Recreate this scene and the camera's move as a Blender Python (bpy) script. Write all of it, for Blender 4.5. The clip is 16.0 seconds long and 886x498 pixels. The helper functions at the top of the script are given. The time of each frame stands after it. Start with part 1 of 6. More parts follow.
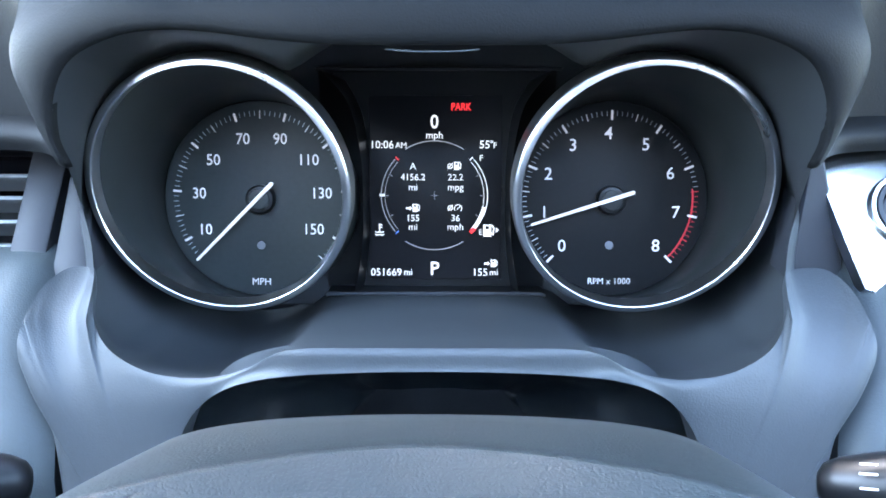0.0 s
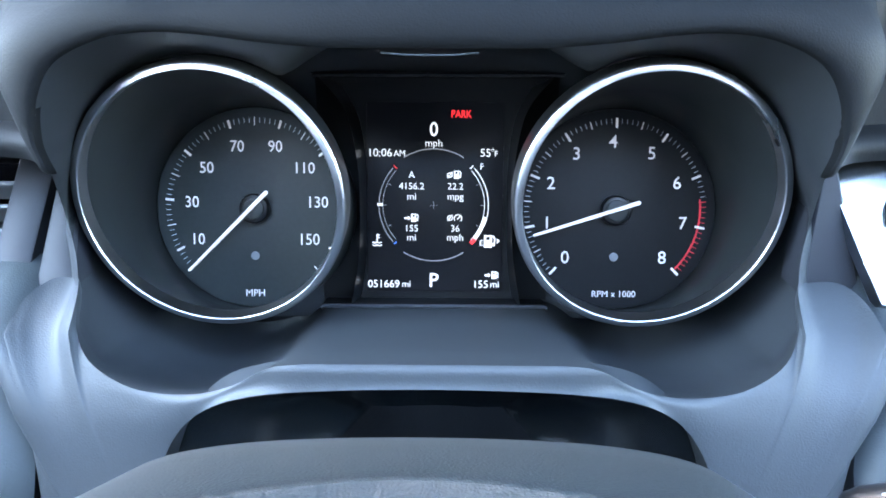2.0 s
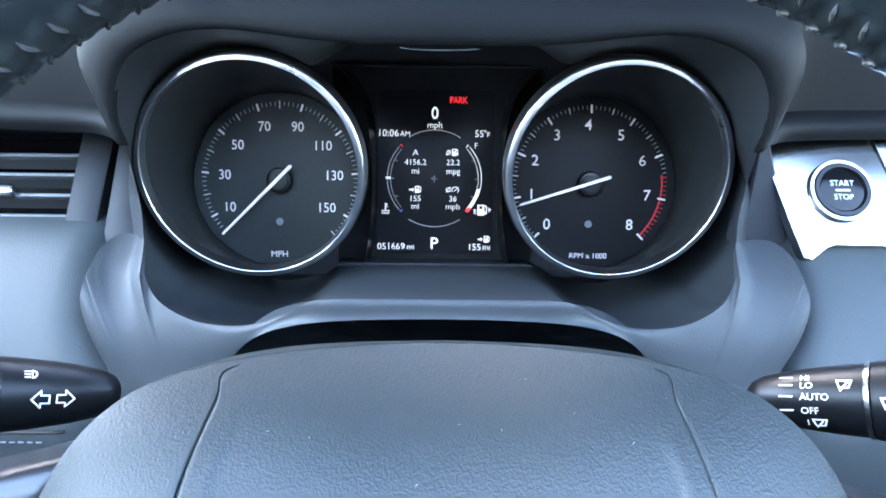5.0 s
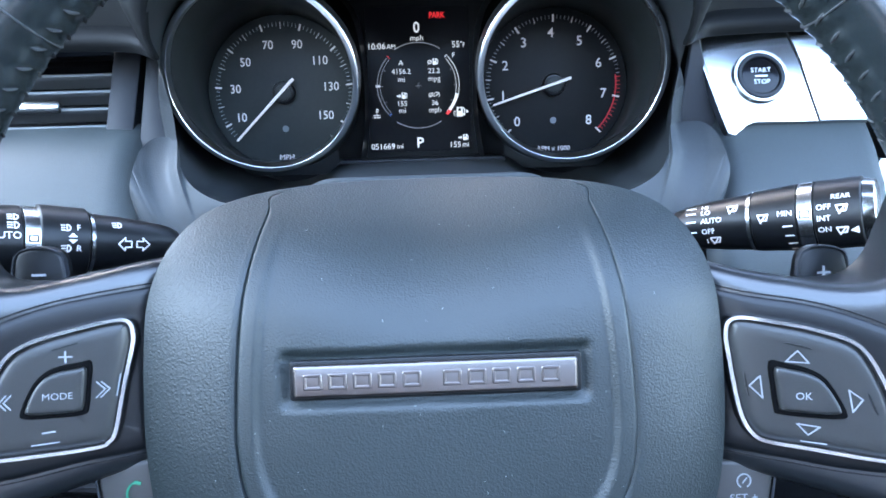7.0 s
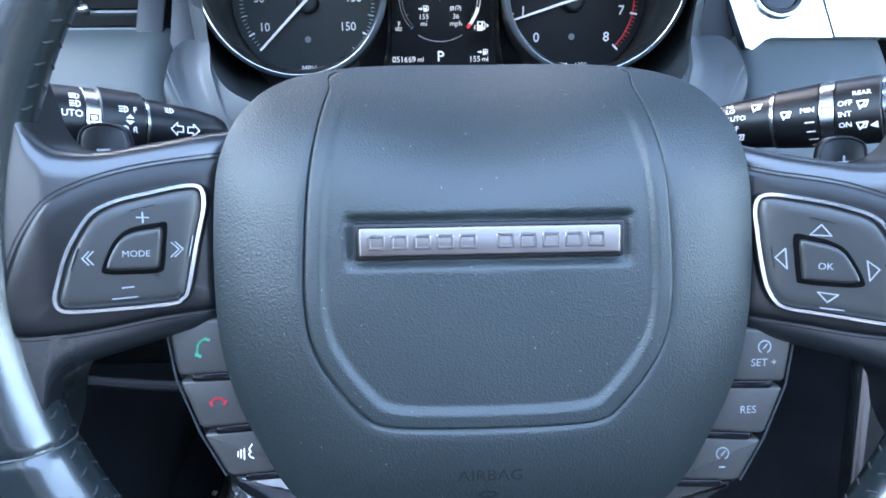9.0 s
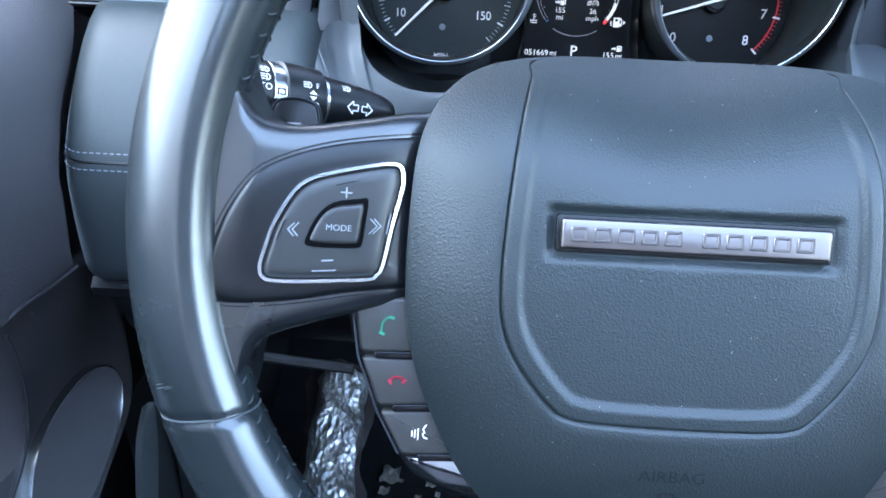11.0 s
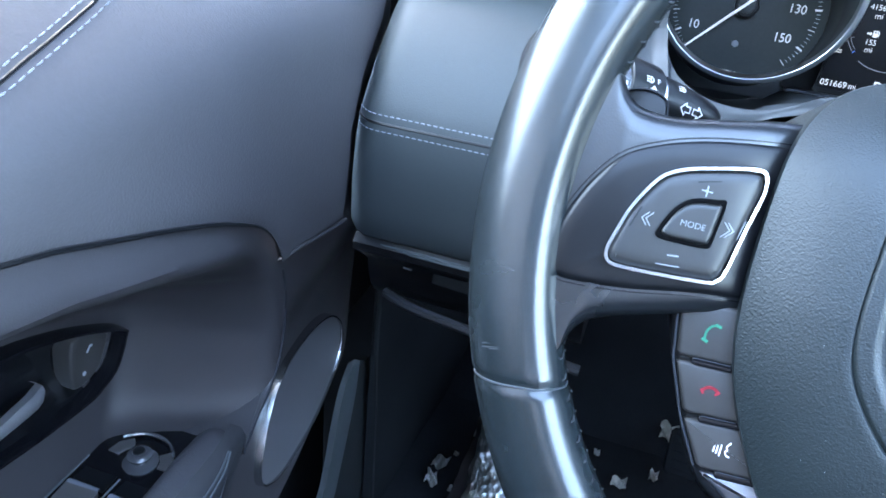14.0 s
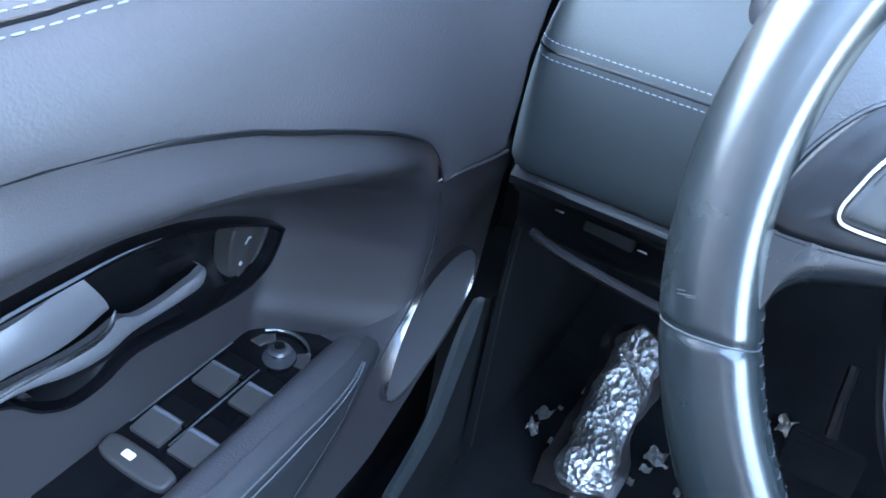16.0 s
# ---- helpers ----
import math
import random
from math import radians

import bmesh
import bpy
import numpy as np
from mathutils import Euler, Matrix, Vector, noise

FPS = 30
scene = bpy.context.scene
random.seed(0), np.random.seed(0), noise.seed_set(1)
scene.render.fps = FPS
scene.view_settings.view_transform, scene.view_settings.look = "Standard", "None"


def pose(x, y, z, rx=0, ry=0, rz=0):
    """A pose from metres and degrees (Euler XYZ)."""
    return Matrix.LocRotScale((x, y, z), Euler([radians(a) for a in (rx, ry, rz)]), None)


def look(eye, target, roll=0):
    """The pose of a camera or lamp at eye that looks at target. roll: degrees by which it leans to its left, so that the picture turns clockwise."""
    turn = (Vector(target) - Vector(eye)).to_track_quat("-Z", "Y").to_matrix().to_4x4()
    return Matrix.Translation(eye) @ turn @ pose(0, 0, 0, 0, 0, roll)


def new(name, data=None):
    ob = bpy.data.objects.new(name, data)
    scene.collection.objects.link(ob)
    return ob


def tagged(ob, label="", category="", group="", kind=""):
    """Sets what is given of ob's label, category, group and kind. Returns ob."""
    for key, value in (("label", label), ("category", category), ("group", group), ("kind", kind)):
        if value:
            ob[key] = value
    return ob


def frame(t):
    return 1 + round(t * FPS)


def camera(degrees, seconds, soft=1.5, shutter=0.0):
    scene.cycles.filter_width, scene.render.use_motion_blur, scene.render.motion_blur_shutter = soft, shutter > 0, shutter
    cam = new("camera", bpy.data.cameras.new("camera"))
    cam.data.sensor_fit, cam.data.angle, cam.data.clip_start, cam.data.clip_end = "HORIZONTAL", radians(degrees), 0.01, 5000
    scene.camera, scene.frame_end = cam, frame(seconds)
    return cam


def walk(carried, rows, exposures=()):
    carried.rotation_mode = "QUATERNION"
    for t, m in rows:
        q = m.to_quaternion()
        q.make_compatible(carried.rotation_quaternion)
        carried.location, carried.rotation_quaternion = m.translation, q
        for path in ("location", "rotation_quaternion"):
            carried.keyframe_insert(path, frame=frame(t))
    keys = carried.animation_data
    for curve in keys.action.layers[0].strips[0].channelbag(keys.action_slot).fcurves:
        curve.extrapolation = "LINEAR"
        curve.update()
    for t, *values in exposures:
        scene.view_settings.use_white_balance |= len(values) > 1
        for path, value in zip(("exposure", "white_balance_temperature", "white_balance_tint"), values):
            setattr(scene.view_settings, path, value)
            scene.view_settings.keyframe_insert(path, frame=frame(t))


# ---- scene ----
cam = camera(60.5, 16.0, soft=1.7)
PATH = [
    (0, (0.0076, 0.0114, 0.8194), (-0.0029, 1.7851, 0.1373), -0.0),
    (0.5, (0.0095, 0.019, 0.8156), (-0.0123, 1.7983, 0.1497), -0.1),
    (1, (0.0104, 0.0228, 0.8156), (-0.0199, 1.8031, 0.1525), -0.2),
    (1.5, (0.0095, 0.0228, 0.8166), (-0.0142, 1.804, 0.1554), 0.0),
    (2, (0.0104, 0.0238, 0.8156), (-0.0114, 1.805, 0.1563), 0.1),
    (2.5, (0.0133, 0.0228, 0.8156), (-0.0152, 1.8069, 0.1639), 0.3),
    (3, (0.0085, 0.0199, 0.8166), (-0.0085, 1.8059, 0.1687), 0.6),
    (5.3, (-0.0009, -0.0589, 0.8251), (0.0333, 1.709, 0.1297), 0.7),
    (5.5, (0.0, -0.0674, 0.8242), (0.037, 1.6948, 0.1145), 0.5),
    (6, (0.0009, -0.0921, 0.8242), (0.0427, 1.653, 0.0737), 0.1),
    (6.5, (0.0, -0.1168, 0.828), (0.0399, 1.6112, 0.0395), -0.7),
    (7, (0.0009, -0.133, 0.8251), (0.0466, 1.5808, 0.0062), -1.3),
    (7.5, (-0.0009, -0.1453, 0.8223), (0.0599, 1.5494, -0.0336), -1.0),
    (8, (-0.0085, -0.152, 0.8175), (0.0712, 1.5191, -0.0821), -0.3),
    (8.2, (-0.0104, -0.1539, 0.8156), (0.0741, 1.5086, -0.1011), -0.1),
    (10.3, (-0.056, -0.1634, 0.808), (-0.0408, 1.4829, -0.14), 1.1),
    (10.5, (-0.0608, -0.1625, 0.808), (-0.0646, 1.4829, -0.1419), 1.2),
    (11, (-0.076, -0.1596, 0.8071), (-0.1225, 1.4829, -0.1457), 2.2),
    (11.5, (-0.0902, -0.1577, 0.8052), (-0.1824, 1.4858, -0.1438), 3.5),
    (12, (-0.1035, -0.1615, 0.8033), (-0.2413, 1.4848, -0.1343), 4.9),
    (12.5, (-0.1168, -0.1653, 0.8033), (-0.3069, 1.4763, -0.1343), 5.9),
    (13, (-0.1263, -0.1653, 0.7986), (-0.3971, 1.4611, -0.1467), 6.1),
    (13.5, (-0.1339, -0.1729, 0.7986), (-0.4854, 1.4316, -0.1562), 6.3),
    (14, (-0.1396, -0.1757, 0.7957), (-0.569, 1.406, -0.1647), 6.3),
    (14.5, (-0.1434, -0.1777, 0.7938), (-0.6308, 1.3727, -0.1904), 7.0),
    (15, (-0.1558, -0.1824, 0.7919), (-0.6906, 1.3309, -0.2246), 8.1),
    (15.5, (-0.1625, -0.1843, 0.7853), (-0.7353, 1.2863, -0.2721), 9.4),
    (16, (-0.1681, -0.1824, 0.7767), (-0.8018, 1.234, -0.3196), 10.1),
]
walk(cam, [(t, look(eye, target, roll)) for t, eye, target, roll in PATH],
     exposures=[(0, 5.60), (3.2, 5.58), (5.3, 5.14), (7.0, 4.88), (11.0, 4.86), (13.5, 5.06), (15.0, 5.15), (16.0, 5.31)])

# ---- world, sun, light ----
world = bpy.data.worlds.new("world")
scene.world = world
world.use_nodes = True
nt = world.node_tree
sky = nt.nodes.new("ShaderNodeTexSky")
sky.sky_type, sky.sun_disc = "NISHITA", False
sky.sun_elevation, sky.sun_rotation = radians(48), radians(-35)
sky.dust_density, sky.ozone_density = 1.0, 1.8
nt.links.new(sky.outputs[0], nt.nodes["Background"].inputs[0])
nt.nodes["Background"].inputs[1].default_value = 0.165
sun_data = bpy.data.lights.new("sun", "SUN")
sun_data.energy, sun_data.angle, sun_data.color = 0.06, radians(14), (0.95, 0.96, 1.0)
sun = new("sun", sun_data)
sun.matrix_world = look((-3.0, 4.3, 5.8), (0, 0, 0))


def opening_light(name, m, sx, sy, watts, color):
    """Daylight that comes in through a glass opening."""
    d = bpy.data.lights.new(name, "AREA")
    d.shape, d.size, d.size_y, d.energy, d.color = "RECTANGLE", sx, sy, watts, color
    ob = new(name, d)
    ob.matrix_world = m
    return ob


opening_light("glass_roof_light", look((.31, -.42, 1.185), (.31, -.4199, 0)), 1.25, 1.00, 0.36, (.67, .90, 1.11))
opening_light("door_window_light", look((-.535, .00, .98), (.2, .02, .72)), .85, .34, 0.53, (.73, .92, 1.07))
opening_light("far_window_light", look((1.20, -.25, .97), (-.3, 0, .60)), 1.1, .34, 0.25, (.71, .92, 1.09))



# ---- materials ----
def material(name, color, rough=0.5, metal=0.0, vary=0.15, patch=9.0, grain=0.0, cell=900.0, grain_kind="voronoi", coat=0.0, spec=0.5,
             rough_vary=0.08, glow=None, glow_power=1.0, tint=None, fine=350.0):
    m = bpy.data.materials.new(name)
    m.use_nodes = True
    n, l = m.node_tree.nodes, m.node_tree.links
    b = n["Principled BSDF"]
    b.inputs["Metallic"].default_value = metal
    b.inputs["Specular IOR Level"].default_value = spec
    b.inputs["Coat Weight"].default_value = coat
    b.inputs["Coat Roughness"].default_value = 0.08
    if glow:
        b.inputs["Emission Color"].default_value = (*glow, 1)
        b.inputs["Emission Strength"].default_value = glow_power * 0.065
    co = n.new("ShaderNodeTexCoord")
    big = n.new("ShaderNodeTexNoise")
    big.inputs["Scale"].default_value, big.inputs["Detail"].default_value = patch, 6
    small = n.new("ShaderNodeTexNoise")
    small.inputs["Scale"].default_value, small.inputs["Detail"].default_value = fine, 3
    l.new(co.outputs["Object"], big.inputs["Vector"])
    l.new(co.outputs["Object"], small.inputs["Vector"])
    add = n.new("ShaderNodeMath")
    add.operation = "MULTIPLY_ADD"
    add.inputs[1].default_value = 0.35
    l.new(small.outputs["Fac"], add.inputs[0])
    l.new(big.outputs["Fac"], add.inputs[2])
    ramp = n.new("ShaderNodeMapRange")
    ramp.inputs["From Min"].default_value, ramp.inputs["From Max"].default_value = 0.42, 0.95
    l.new(add.outputs[0], ramp.inputs["Value"])
    mix = n.new("ShaderNodeMix")
    mix.data_type = "RGBA"
    lo = [max(0.0, c * (1 - vary)) for c in color]
    hi = [min(1.0, c * (1 + vary)) for c in (tint or color)]
    mix.inputs["A"].default_value, mix.inputs["B"].default_value = (*lo, 1), (*hi, 1)
    l.new(ramp.outputs[0], mix.inputs["Factor"])
    l.new(mix.outputs["Result"], b.inputs["Base Color"])
    rr = n.new("ShaderNodeMapRange")
    rr.inputs["To Min"].default_value, rr.inputs["To Max"].default_value = max(0.02, rough - rough_vary), min(1, rough + rough_vary)
    l.new(big.outputs["Fac"], rr.inputs["Value"])
    l.new(rr.outputs[0], b.inputs["Roughness"])
    if grain:
        if grain_kind == "voronoi":
            g = n.new("ShaderNodeTexVoronoi")
            g.feature = "SMOOTH_F1"
            g.inputs["Scale"].default_value = cell * 1.5
            warp = n.new("ShaderNodeTexNoise")
            warp.inputs["Scale"].default_value = cell * 0.6
            wm = n.new("ShaderNodeMix")
            wm.data_type = "VECTOR"
            wm.inputs["Factor"].default_value = 0.0012
            l.new(co.outputs["Object"], warp.inputs["Vector"])
            l.new(co.outputs["Object"], wm.inputs["A"])
            l.new(warp.outputs["Color"], wm.inputs["B"])
            l.new(wm.outputs["Result"], g.inputs["Vector"])
            out = g.outputs["Distance"]
        else:
            g = n.new("ShaderNodeTexNoise")
            g.inputs["Scale"].default_value, g.inputs["Detail"].default_value = cell, 4
            l.new(co.outputs["Object"], g.inputs["Vector"])
            out = g.outputs["Fac"]
        bump = n.new("ShaderNodeBump")
        bump.inputs["Strength"].default_value = grain
        bump.inputs["Distance"].default_value = 0.00022
        l.new(out, bump.inputs["Height"])
        l.new(bump.outputs[0], b.inputs["Normal"])
    return m


PAD_SKIN = material("grained airbag skin", (0.0078, 0.0116, 0.0120), 0.46, grain=0.68, cell=950, vary=0.12, spec=0.44)
DASH_SKIN = material("soft dash skin", (0.0285, 0.0352, 0.0372), 0.55, grain=0.35, cell=900, vary=0.10, spec=0.38)
HOOD_SKIN = material("dark leather hood", (0.0030, 0.0033, 0.0036), 0.62, grain=0.35, cell=800, vary=0.15, spec=0.09)
# ebony leather like the hood's, paled here to carry the window's light
DOOR_LIT_SKIN = material("window-lit door leather", (0.0600, 0.0560, 0.0590), 0.46, grain=0.6, cell=520, vary=0.12)
DOOR_LOW = material("door moulded plastic", (0.0298, 0.0272, 0.0290), 0.46, grain=0.25, cell=1100, vary=0.10)
RIM_LEATHER = material("worn rim leather", (0.0092, 0.0124, 0.0134), 0.25, grain=0.12, cell=1100, vary=0.15, patch=25, spec=0.72)
SATIN_BLACK = material("satin black plastic", (0.0042, 0.0046, 0.0054), 0.30, vary=0.15, grain=0.1, cell=1500, spec=0.28)
BUTTON_GREY = material("soft touch button grey", (0.0150, 0.0150, 0.0145), 0.34, vary=0.1, grain=0.10, cell=1600, spec=0.40)
BOWL_BLACK = material("glossy black bowl", (0.0050, 0.0052, 0.0060), 0.16, vary=0.15, rough_vary=0.03, spec=0.5)
GLOSS_BLACK = material("gloss black plastic", (0.004, 0.004, 0.005), 0.13, vary=0.2, rough_vary=0.04, spec=0.22)
STALK_BLACK = material("stalk black plastic", (0.0050, 0.0054, 0.0062), 0.38, vary=0.15, grain=0.08, cell=1800, spec=0.26)
CHROME = material("satin chrome", (0.46, 0.47, 0.48), 0.25, 1.0, vary=0.03, rough_vary=0.02)
BADGE_SILVER = material("brushed badge silver", (0.162, 0.142, 0.136), 0.34, 1.0, vary=0.06)
ALU = material("brushed aluminium", (0.52, 0.53, 0.53), 0.22, 1.0, vary=0.05, grain=0.08, cell=1500, grain_kind="noise")
SILVER_PAINT = material("silver painted trim", (0.42, 0.43, 0.46), 0.28, 1.0, vary=0.06)
GREY_TRIM = material("grey lacquered trim", (0.0175, 0.0190, 0.0225), 0.58, 0.0, vary=0.08, spec=0.2)
# glare haze is put into these dial and can colours, most on the speedometer
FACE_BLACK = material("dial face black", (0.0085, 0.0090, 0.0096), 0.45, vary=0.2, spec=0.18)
FACE_HAZED = material("hazed dial face", (0.0270, 0.0318, 0.0312), 0.42, vary=0.2, spec=0.24)
CAN_BLACK = material("gauge can black", (0.0122, 0.0142, 0.0142), 0.42, vary=0.2, spec=0.35)
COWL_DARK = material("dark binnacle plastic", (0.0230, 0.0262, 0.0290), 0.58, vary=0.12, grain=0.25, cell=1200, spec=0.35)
# darker copy of the binnacle plastic, with the hood's shade in its colour
BROW_SHADED = material("shaded satin brow", (0.0150, 0.0168, 0.0182), 0.42, vary=0.12, grain=0.15, cell=1200, spec=0.3)
SEAM_THREAD = material("grey seam thread", (0.042, 0.046, 0.050), 0.6, vary=0.12, grain=0.3, cell=3000)
# slight glow added to the print, on stalk and switch marks as well
WHITE_PRINT = material("glowing white print", (0.62, 0.62, 0.63), 0.5, vary=0.03, glow=(0.84, 0.84, 0.88), glow_power=0.14)
GREY_PRINT = material("pale grey print", (0.45, 0.47, 0.50), 0.5, vary=0.05)
LIT_WHITE = material("lit white display", (0.5, 0.5, 0.5), 0.5, vary=0.02, glow=(0.85, 0.92, 1.0), glow_power=0.45)
LIT_RED = material("lit red display", (0.5, 0.02, 0.02), 0.5, vary=0.02, glow=(1.0, 0.03, 0.04), glow_power=0.45)
LIT_BLUE = material("lit blue display", (0.05, 0.15, 0.5), 0.5, vary=0.02, glow=(0.1, 0.3, 1.0), glow_power=0.3)
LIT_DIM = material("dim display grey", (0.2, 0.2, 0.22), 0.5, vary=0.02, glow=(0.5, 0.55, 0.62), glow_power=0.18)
SCREEN_BLACK = material("display black", (0.0075, 0.0075, 0.0088), 0.30, vary=0.1, spec=0.12, glow=(0.55, 0.7, 1.0), glow_power=0.00022)
RED_PRINT = material("red dial print", (0.55, 0.03, 0.04), 0.5, vary=0.05, glow=(0.8, 0.02, 0.04), glow_power=0.06)
NEEDLE_WHITE = material("white needle", (0.80, 0.78, 0.78), 0.35, vary=0.03, glow=(0.9, 0.9, 0.95), glow_power=0.15)
GREEN_PRINT = material("green print", (0.012, 0.16, 0.085), 0.5, vary=0.05)
CRIMSON_PRINT = material("crimson print", (0.26, 0.008, 0.02), 0.5, vary=0.05)
THREAD = material("pale grey thread", (0.17, 0.185, 0.21), 0.6, vary=0.12, grain=0.3, cell=3000)
DARK_THREAD = material("dark thread", (0.022, 0.024, 0.027), 0.6, vary=0.12, grain=0.3, cell=3000)
CARPET = material("black carpet", (0.0085, 0.0094, 0.0105), 0.95, vary=0.4, grain=1.0, cell=700, grain_kind="noise", spec=0.05)
SPEAKER_MESH = material("speaker grille grey", (0.088, 0.088, 0.094), 0.50, 0.1, vary=0.06, grain=0.5, cell=1800)
LINER = material("roof lining", (0.10, 0.10, 0.11), 0.9, vary=0.08, grain=0.3, cell=900)
SPOKE_LEATHER = material("spoke leather", (0.0066, 0.0076, 0.0088), 0.29, grain=0.14, cell=900, vary=0.12, spec=0.75)
RING_SILVER = material("satin silver ring", (0.46, 0.47, 0.48), 0.28, 1.0, vary=0.02, rough_vary=0.02)
PUSH_GREY = material("warm grey push button", (0.0304, 0.0285, 0.0269), 0.38, vary=0.1, grain=0.12, cell=1600, spec=0.28)
KICK_BLACK = material("matt black moulding", (0.0075, 0.0088, 0.0095), 0.6, vary=0.15, grain=0.2, cell=1200, spec=0.2)
PALE_EDGE = material("smooth switch edge", (0.12, 0.125, 0.14), 0.22, vary=0.05)
ARM_SIDE = material("dark arm rest side", (0.0165, 0.0165, 0.0185), 0.5, vary=0.1, grain=0.2, cell=1100)
GAITER = material("glossy black gaiter", (0.0055, 0.0075, 0.0090), 0.22, vary=0.4, patch=30, spec=0.9)
# shaded version of the gloss black, for the panel under the dash
PANEL_SHADED = material("shaded black lower panel", (0.0045, 0.0045, 0.0050), 0.40, vary=0.2, spec=0.16)
KICK_EDGE = material("worn black edge", (0.012, 0.013, 0.015), 0.4, vary=0.15, grain=0.2, cell=1200, spec=0.4)
COLLAR_SKIN = material("soft collar skin", (0.0295, 0.0335, 0.0372), 0.55, grain=0.35, cell=900, vary=0.10, spec=0.36)
VENT_EDGE = material("vent slat grey", (0.075, 0.082, 0.088), 0.42, 0.0, vary=0.08)
KNOB_GREY = material("glossy grey knob", (0.040, 0.040, 0.043), 0.20, vary=0.1, spec=0.6)
SURROUND_SILVER = material("satin silver surround", (0.40, 0.40, 0.41), 0.24, 1.0, vary=0.04, rough_vary=0.03)
GAP_BLACK = material("dull black gap", (0.0015, 0.0015, 0.0017), 0.8, vary=0.2, spec=0.04)
DUST = material("pale dust", (0.16, 0.16, 0.16), 0.9, vary=0.2)
ICON_GREY = material("dim icon grey", (0.17, 0.175, 0.185), 0.5, vary=0.05)
SWITCH_GREY = material("grey switch plastic", (0.050, 0.046, 0.044), 0.48, vary=0.08, grain=0.1, cell=1500)
SATIN_SILVER = material("satin silver plating", (0.34, 0.33, 0.34), 0.30, 0.75, vary=0.05)
PALE_WALL = material("pale rear screen", (0.42, 0.43, 0.45), 0.9, vary=0.1, patch=2, grain=0.4, cell=60)
ASPHALT = material("asphalt", (0.06, 0.06, 0.06), 0.9, vary=0.3, grain=0.5, cell=90)


# ---- mesh helpers ----
def part(name, data, mat, parent=None, label="", m=None):
    """One mesh object from (verts, faces) under a thing or a part."""
    verts, faces = data[0], data[1]
    me = bpy.data.meshes.new(name)
    me.from_pydata([tuple(v) for v in verts], [], [tuple(f) for f in faces])
    bm = bmesh.new()
    bm.from_mesh(me)
    bmesh.ops.remove_doubles(bm, verts=bm.verts, dist=1e-6)
    bmesh.ops.recalc_face_normals(bm, faces=bm.faces)
    bm.to_mesh(me)
    bm.free()
    me.polygons.foreach_set("use_smooth", [True] * len(me.polygons))
    me.set_sharp_from_angle(angle=radians(38))
    me.materials.append(mat)
    ob = new(name, me)
    if parent:
        ob.parent = parent
    if m is not None:
        ob.matrix_basis = m
    if label:
        tagged(ob, label)
    return ob


def thing(name, label, category, m=None, group="", kind=""):
    ob = new(name)
    ob.empty_display_size = 0.02
    if m is not None:
        ob.matrix_world = m
    return tagged(ob, label, category, group, kind)


def frame_of(o, u, v):
    u = Vector(u).normalized()
    v = Vector(v)
    v = (v - u * v.dot(u)).normalized()
    w = u.cross(v)
    return Matrix(((u.x, v.x, w.x, o[0]), (u.y, v.y, w.y, o[1]), (u.z, v.z, w.z, o[2]), (0, 0, 0, 1)))


def smooth_line(pts, n=8, closed=False):
    """Catmull-Rom through the points, n steps a span."""
    p = [Vector(q) for q in pts]
    k = len(p)
    out = []
    for i in range(k if closed else k - 1):
        a, b, c, d = ((p[(i + j) % k] for j in (-1, 0, 1, 2)) if closed else (p[max(i - 1, 0)], p[i], p[i + 1], p[min(i + 2, k - 1)]))
        for j in range(n):
            t = j / n
            out.append(0.5 * (2 * b + (c - a) * t + (2 * a - 5 * b + 4 * c - d) * t * t + (3 * b - a - 3 * c + d) * t ** 3))
    if not closed:
        out.append(p[-1])
    return out


def resample(pts, n, closed=False):
    p = [Vector(q) for q in pts]
    if closed:
        p = p + [p[0]]
    d = [0.0]
    for a, b in zip(p, p[1:]):
        d.append(d[-1] + (b - a).length)
    out, i = [], 0
    m = n if closed else n - 1
    for k in range(n):
        s = d[-1] * k / m
        while i < len(d) - 2 and d[i + 1] < s:
            i += 1
        span = d[i + 1] - d[i] or 1
        out.append(p[i].lerp(p[i + 1], (s - d[i]) / span))
    return out


def loft(rings, closed=True, cap0=False, cap1=False):
    n = len(rings[0])
    v = [tuple(p) for r in rings for p in r]
    f = []
    for i in range(len(rings) - 1):
        for j in range(n if closed else n - 1):
            a, b = i * n + j, i * n + (j + 1) % n
            f.append((a, b, b + n, a + n))
    if cap0:
        f.append(tuple(range(n - 1, -1, -1)))
    if cap1:
        f.append(tuple(range((len(rings) - 1) * n, len(rings) * n)))
    return v, f


def join(*datas):
    v, f = [], []
    for d in datas:
        k = len(v)
        v += [tuple(p) for p in d[0]]
        f += [tuple(i + k for i in q) for q in d[1]]
    return v, f


def moved(data, m):
    return [tuple(m @ Vector(p)) for p in data[0]], data[1]


def warped(data, fn):
    return [tuple(fn(*p)) for p in data[0]], data[1]


def inset(line, d):
    """A closed 2D outline moved inwards by d."""
    n = len(line)
    area = sum(line[i][0] * line[(i + 1) % n][1] - line[(i + 1) % n][0] * line[i][1] for i in range(n))
    s = 1 if area > 0 else -1
    out = []
    for i in range(n):
        a, b, c = Vector(line[i - 1][:2]), Vector(line[i][:2]), Vector(line[(i + 1) % n][:2])
        t = ((b - a).normalized() + (c - b).normalized())
        t = t.normalized() if t.length > 1e-9 else (b - a).normalized()
        out.append((b.x - s * t.y * d, b.y + s * t.x * d))
    return out


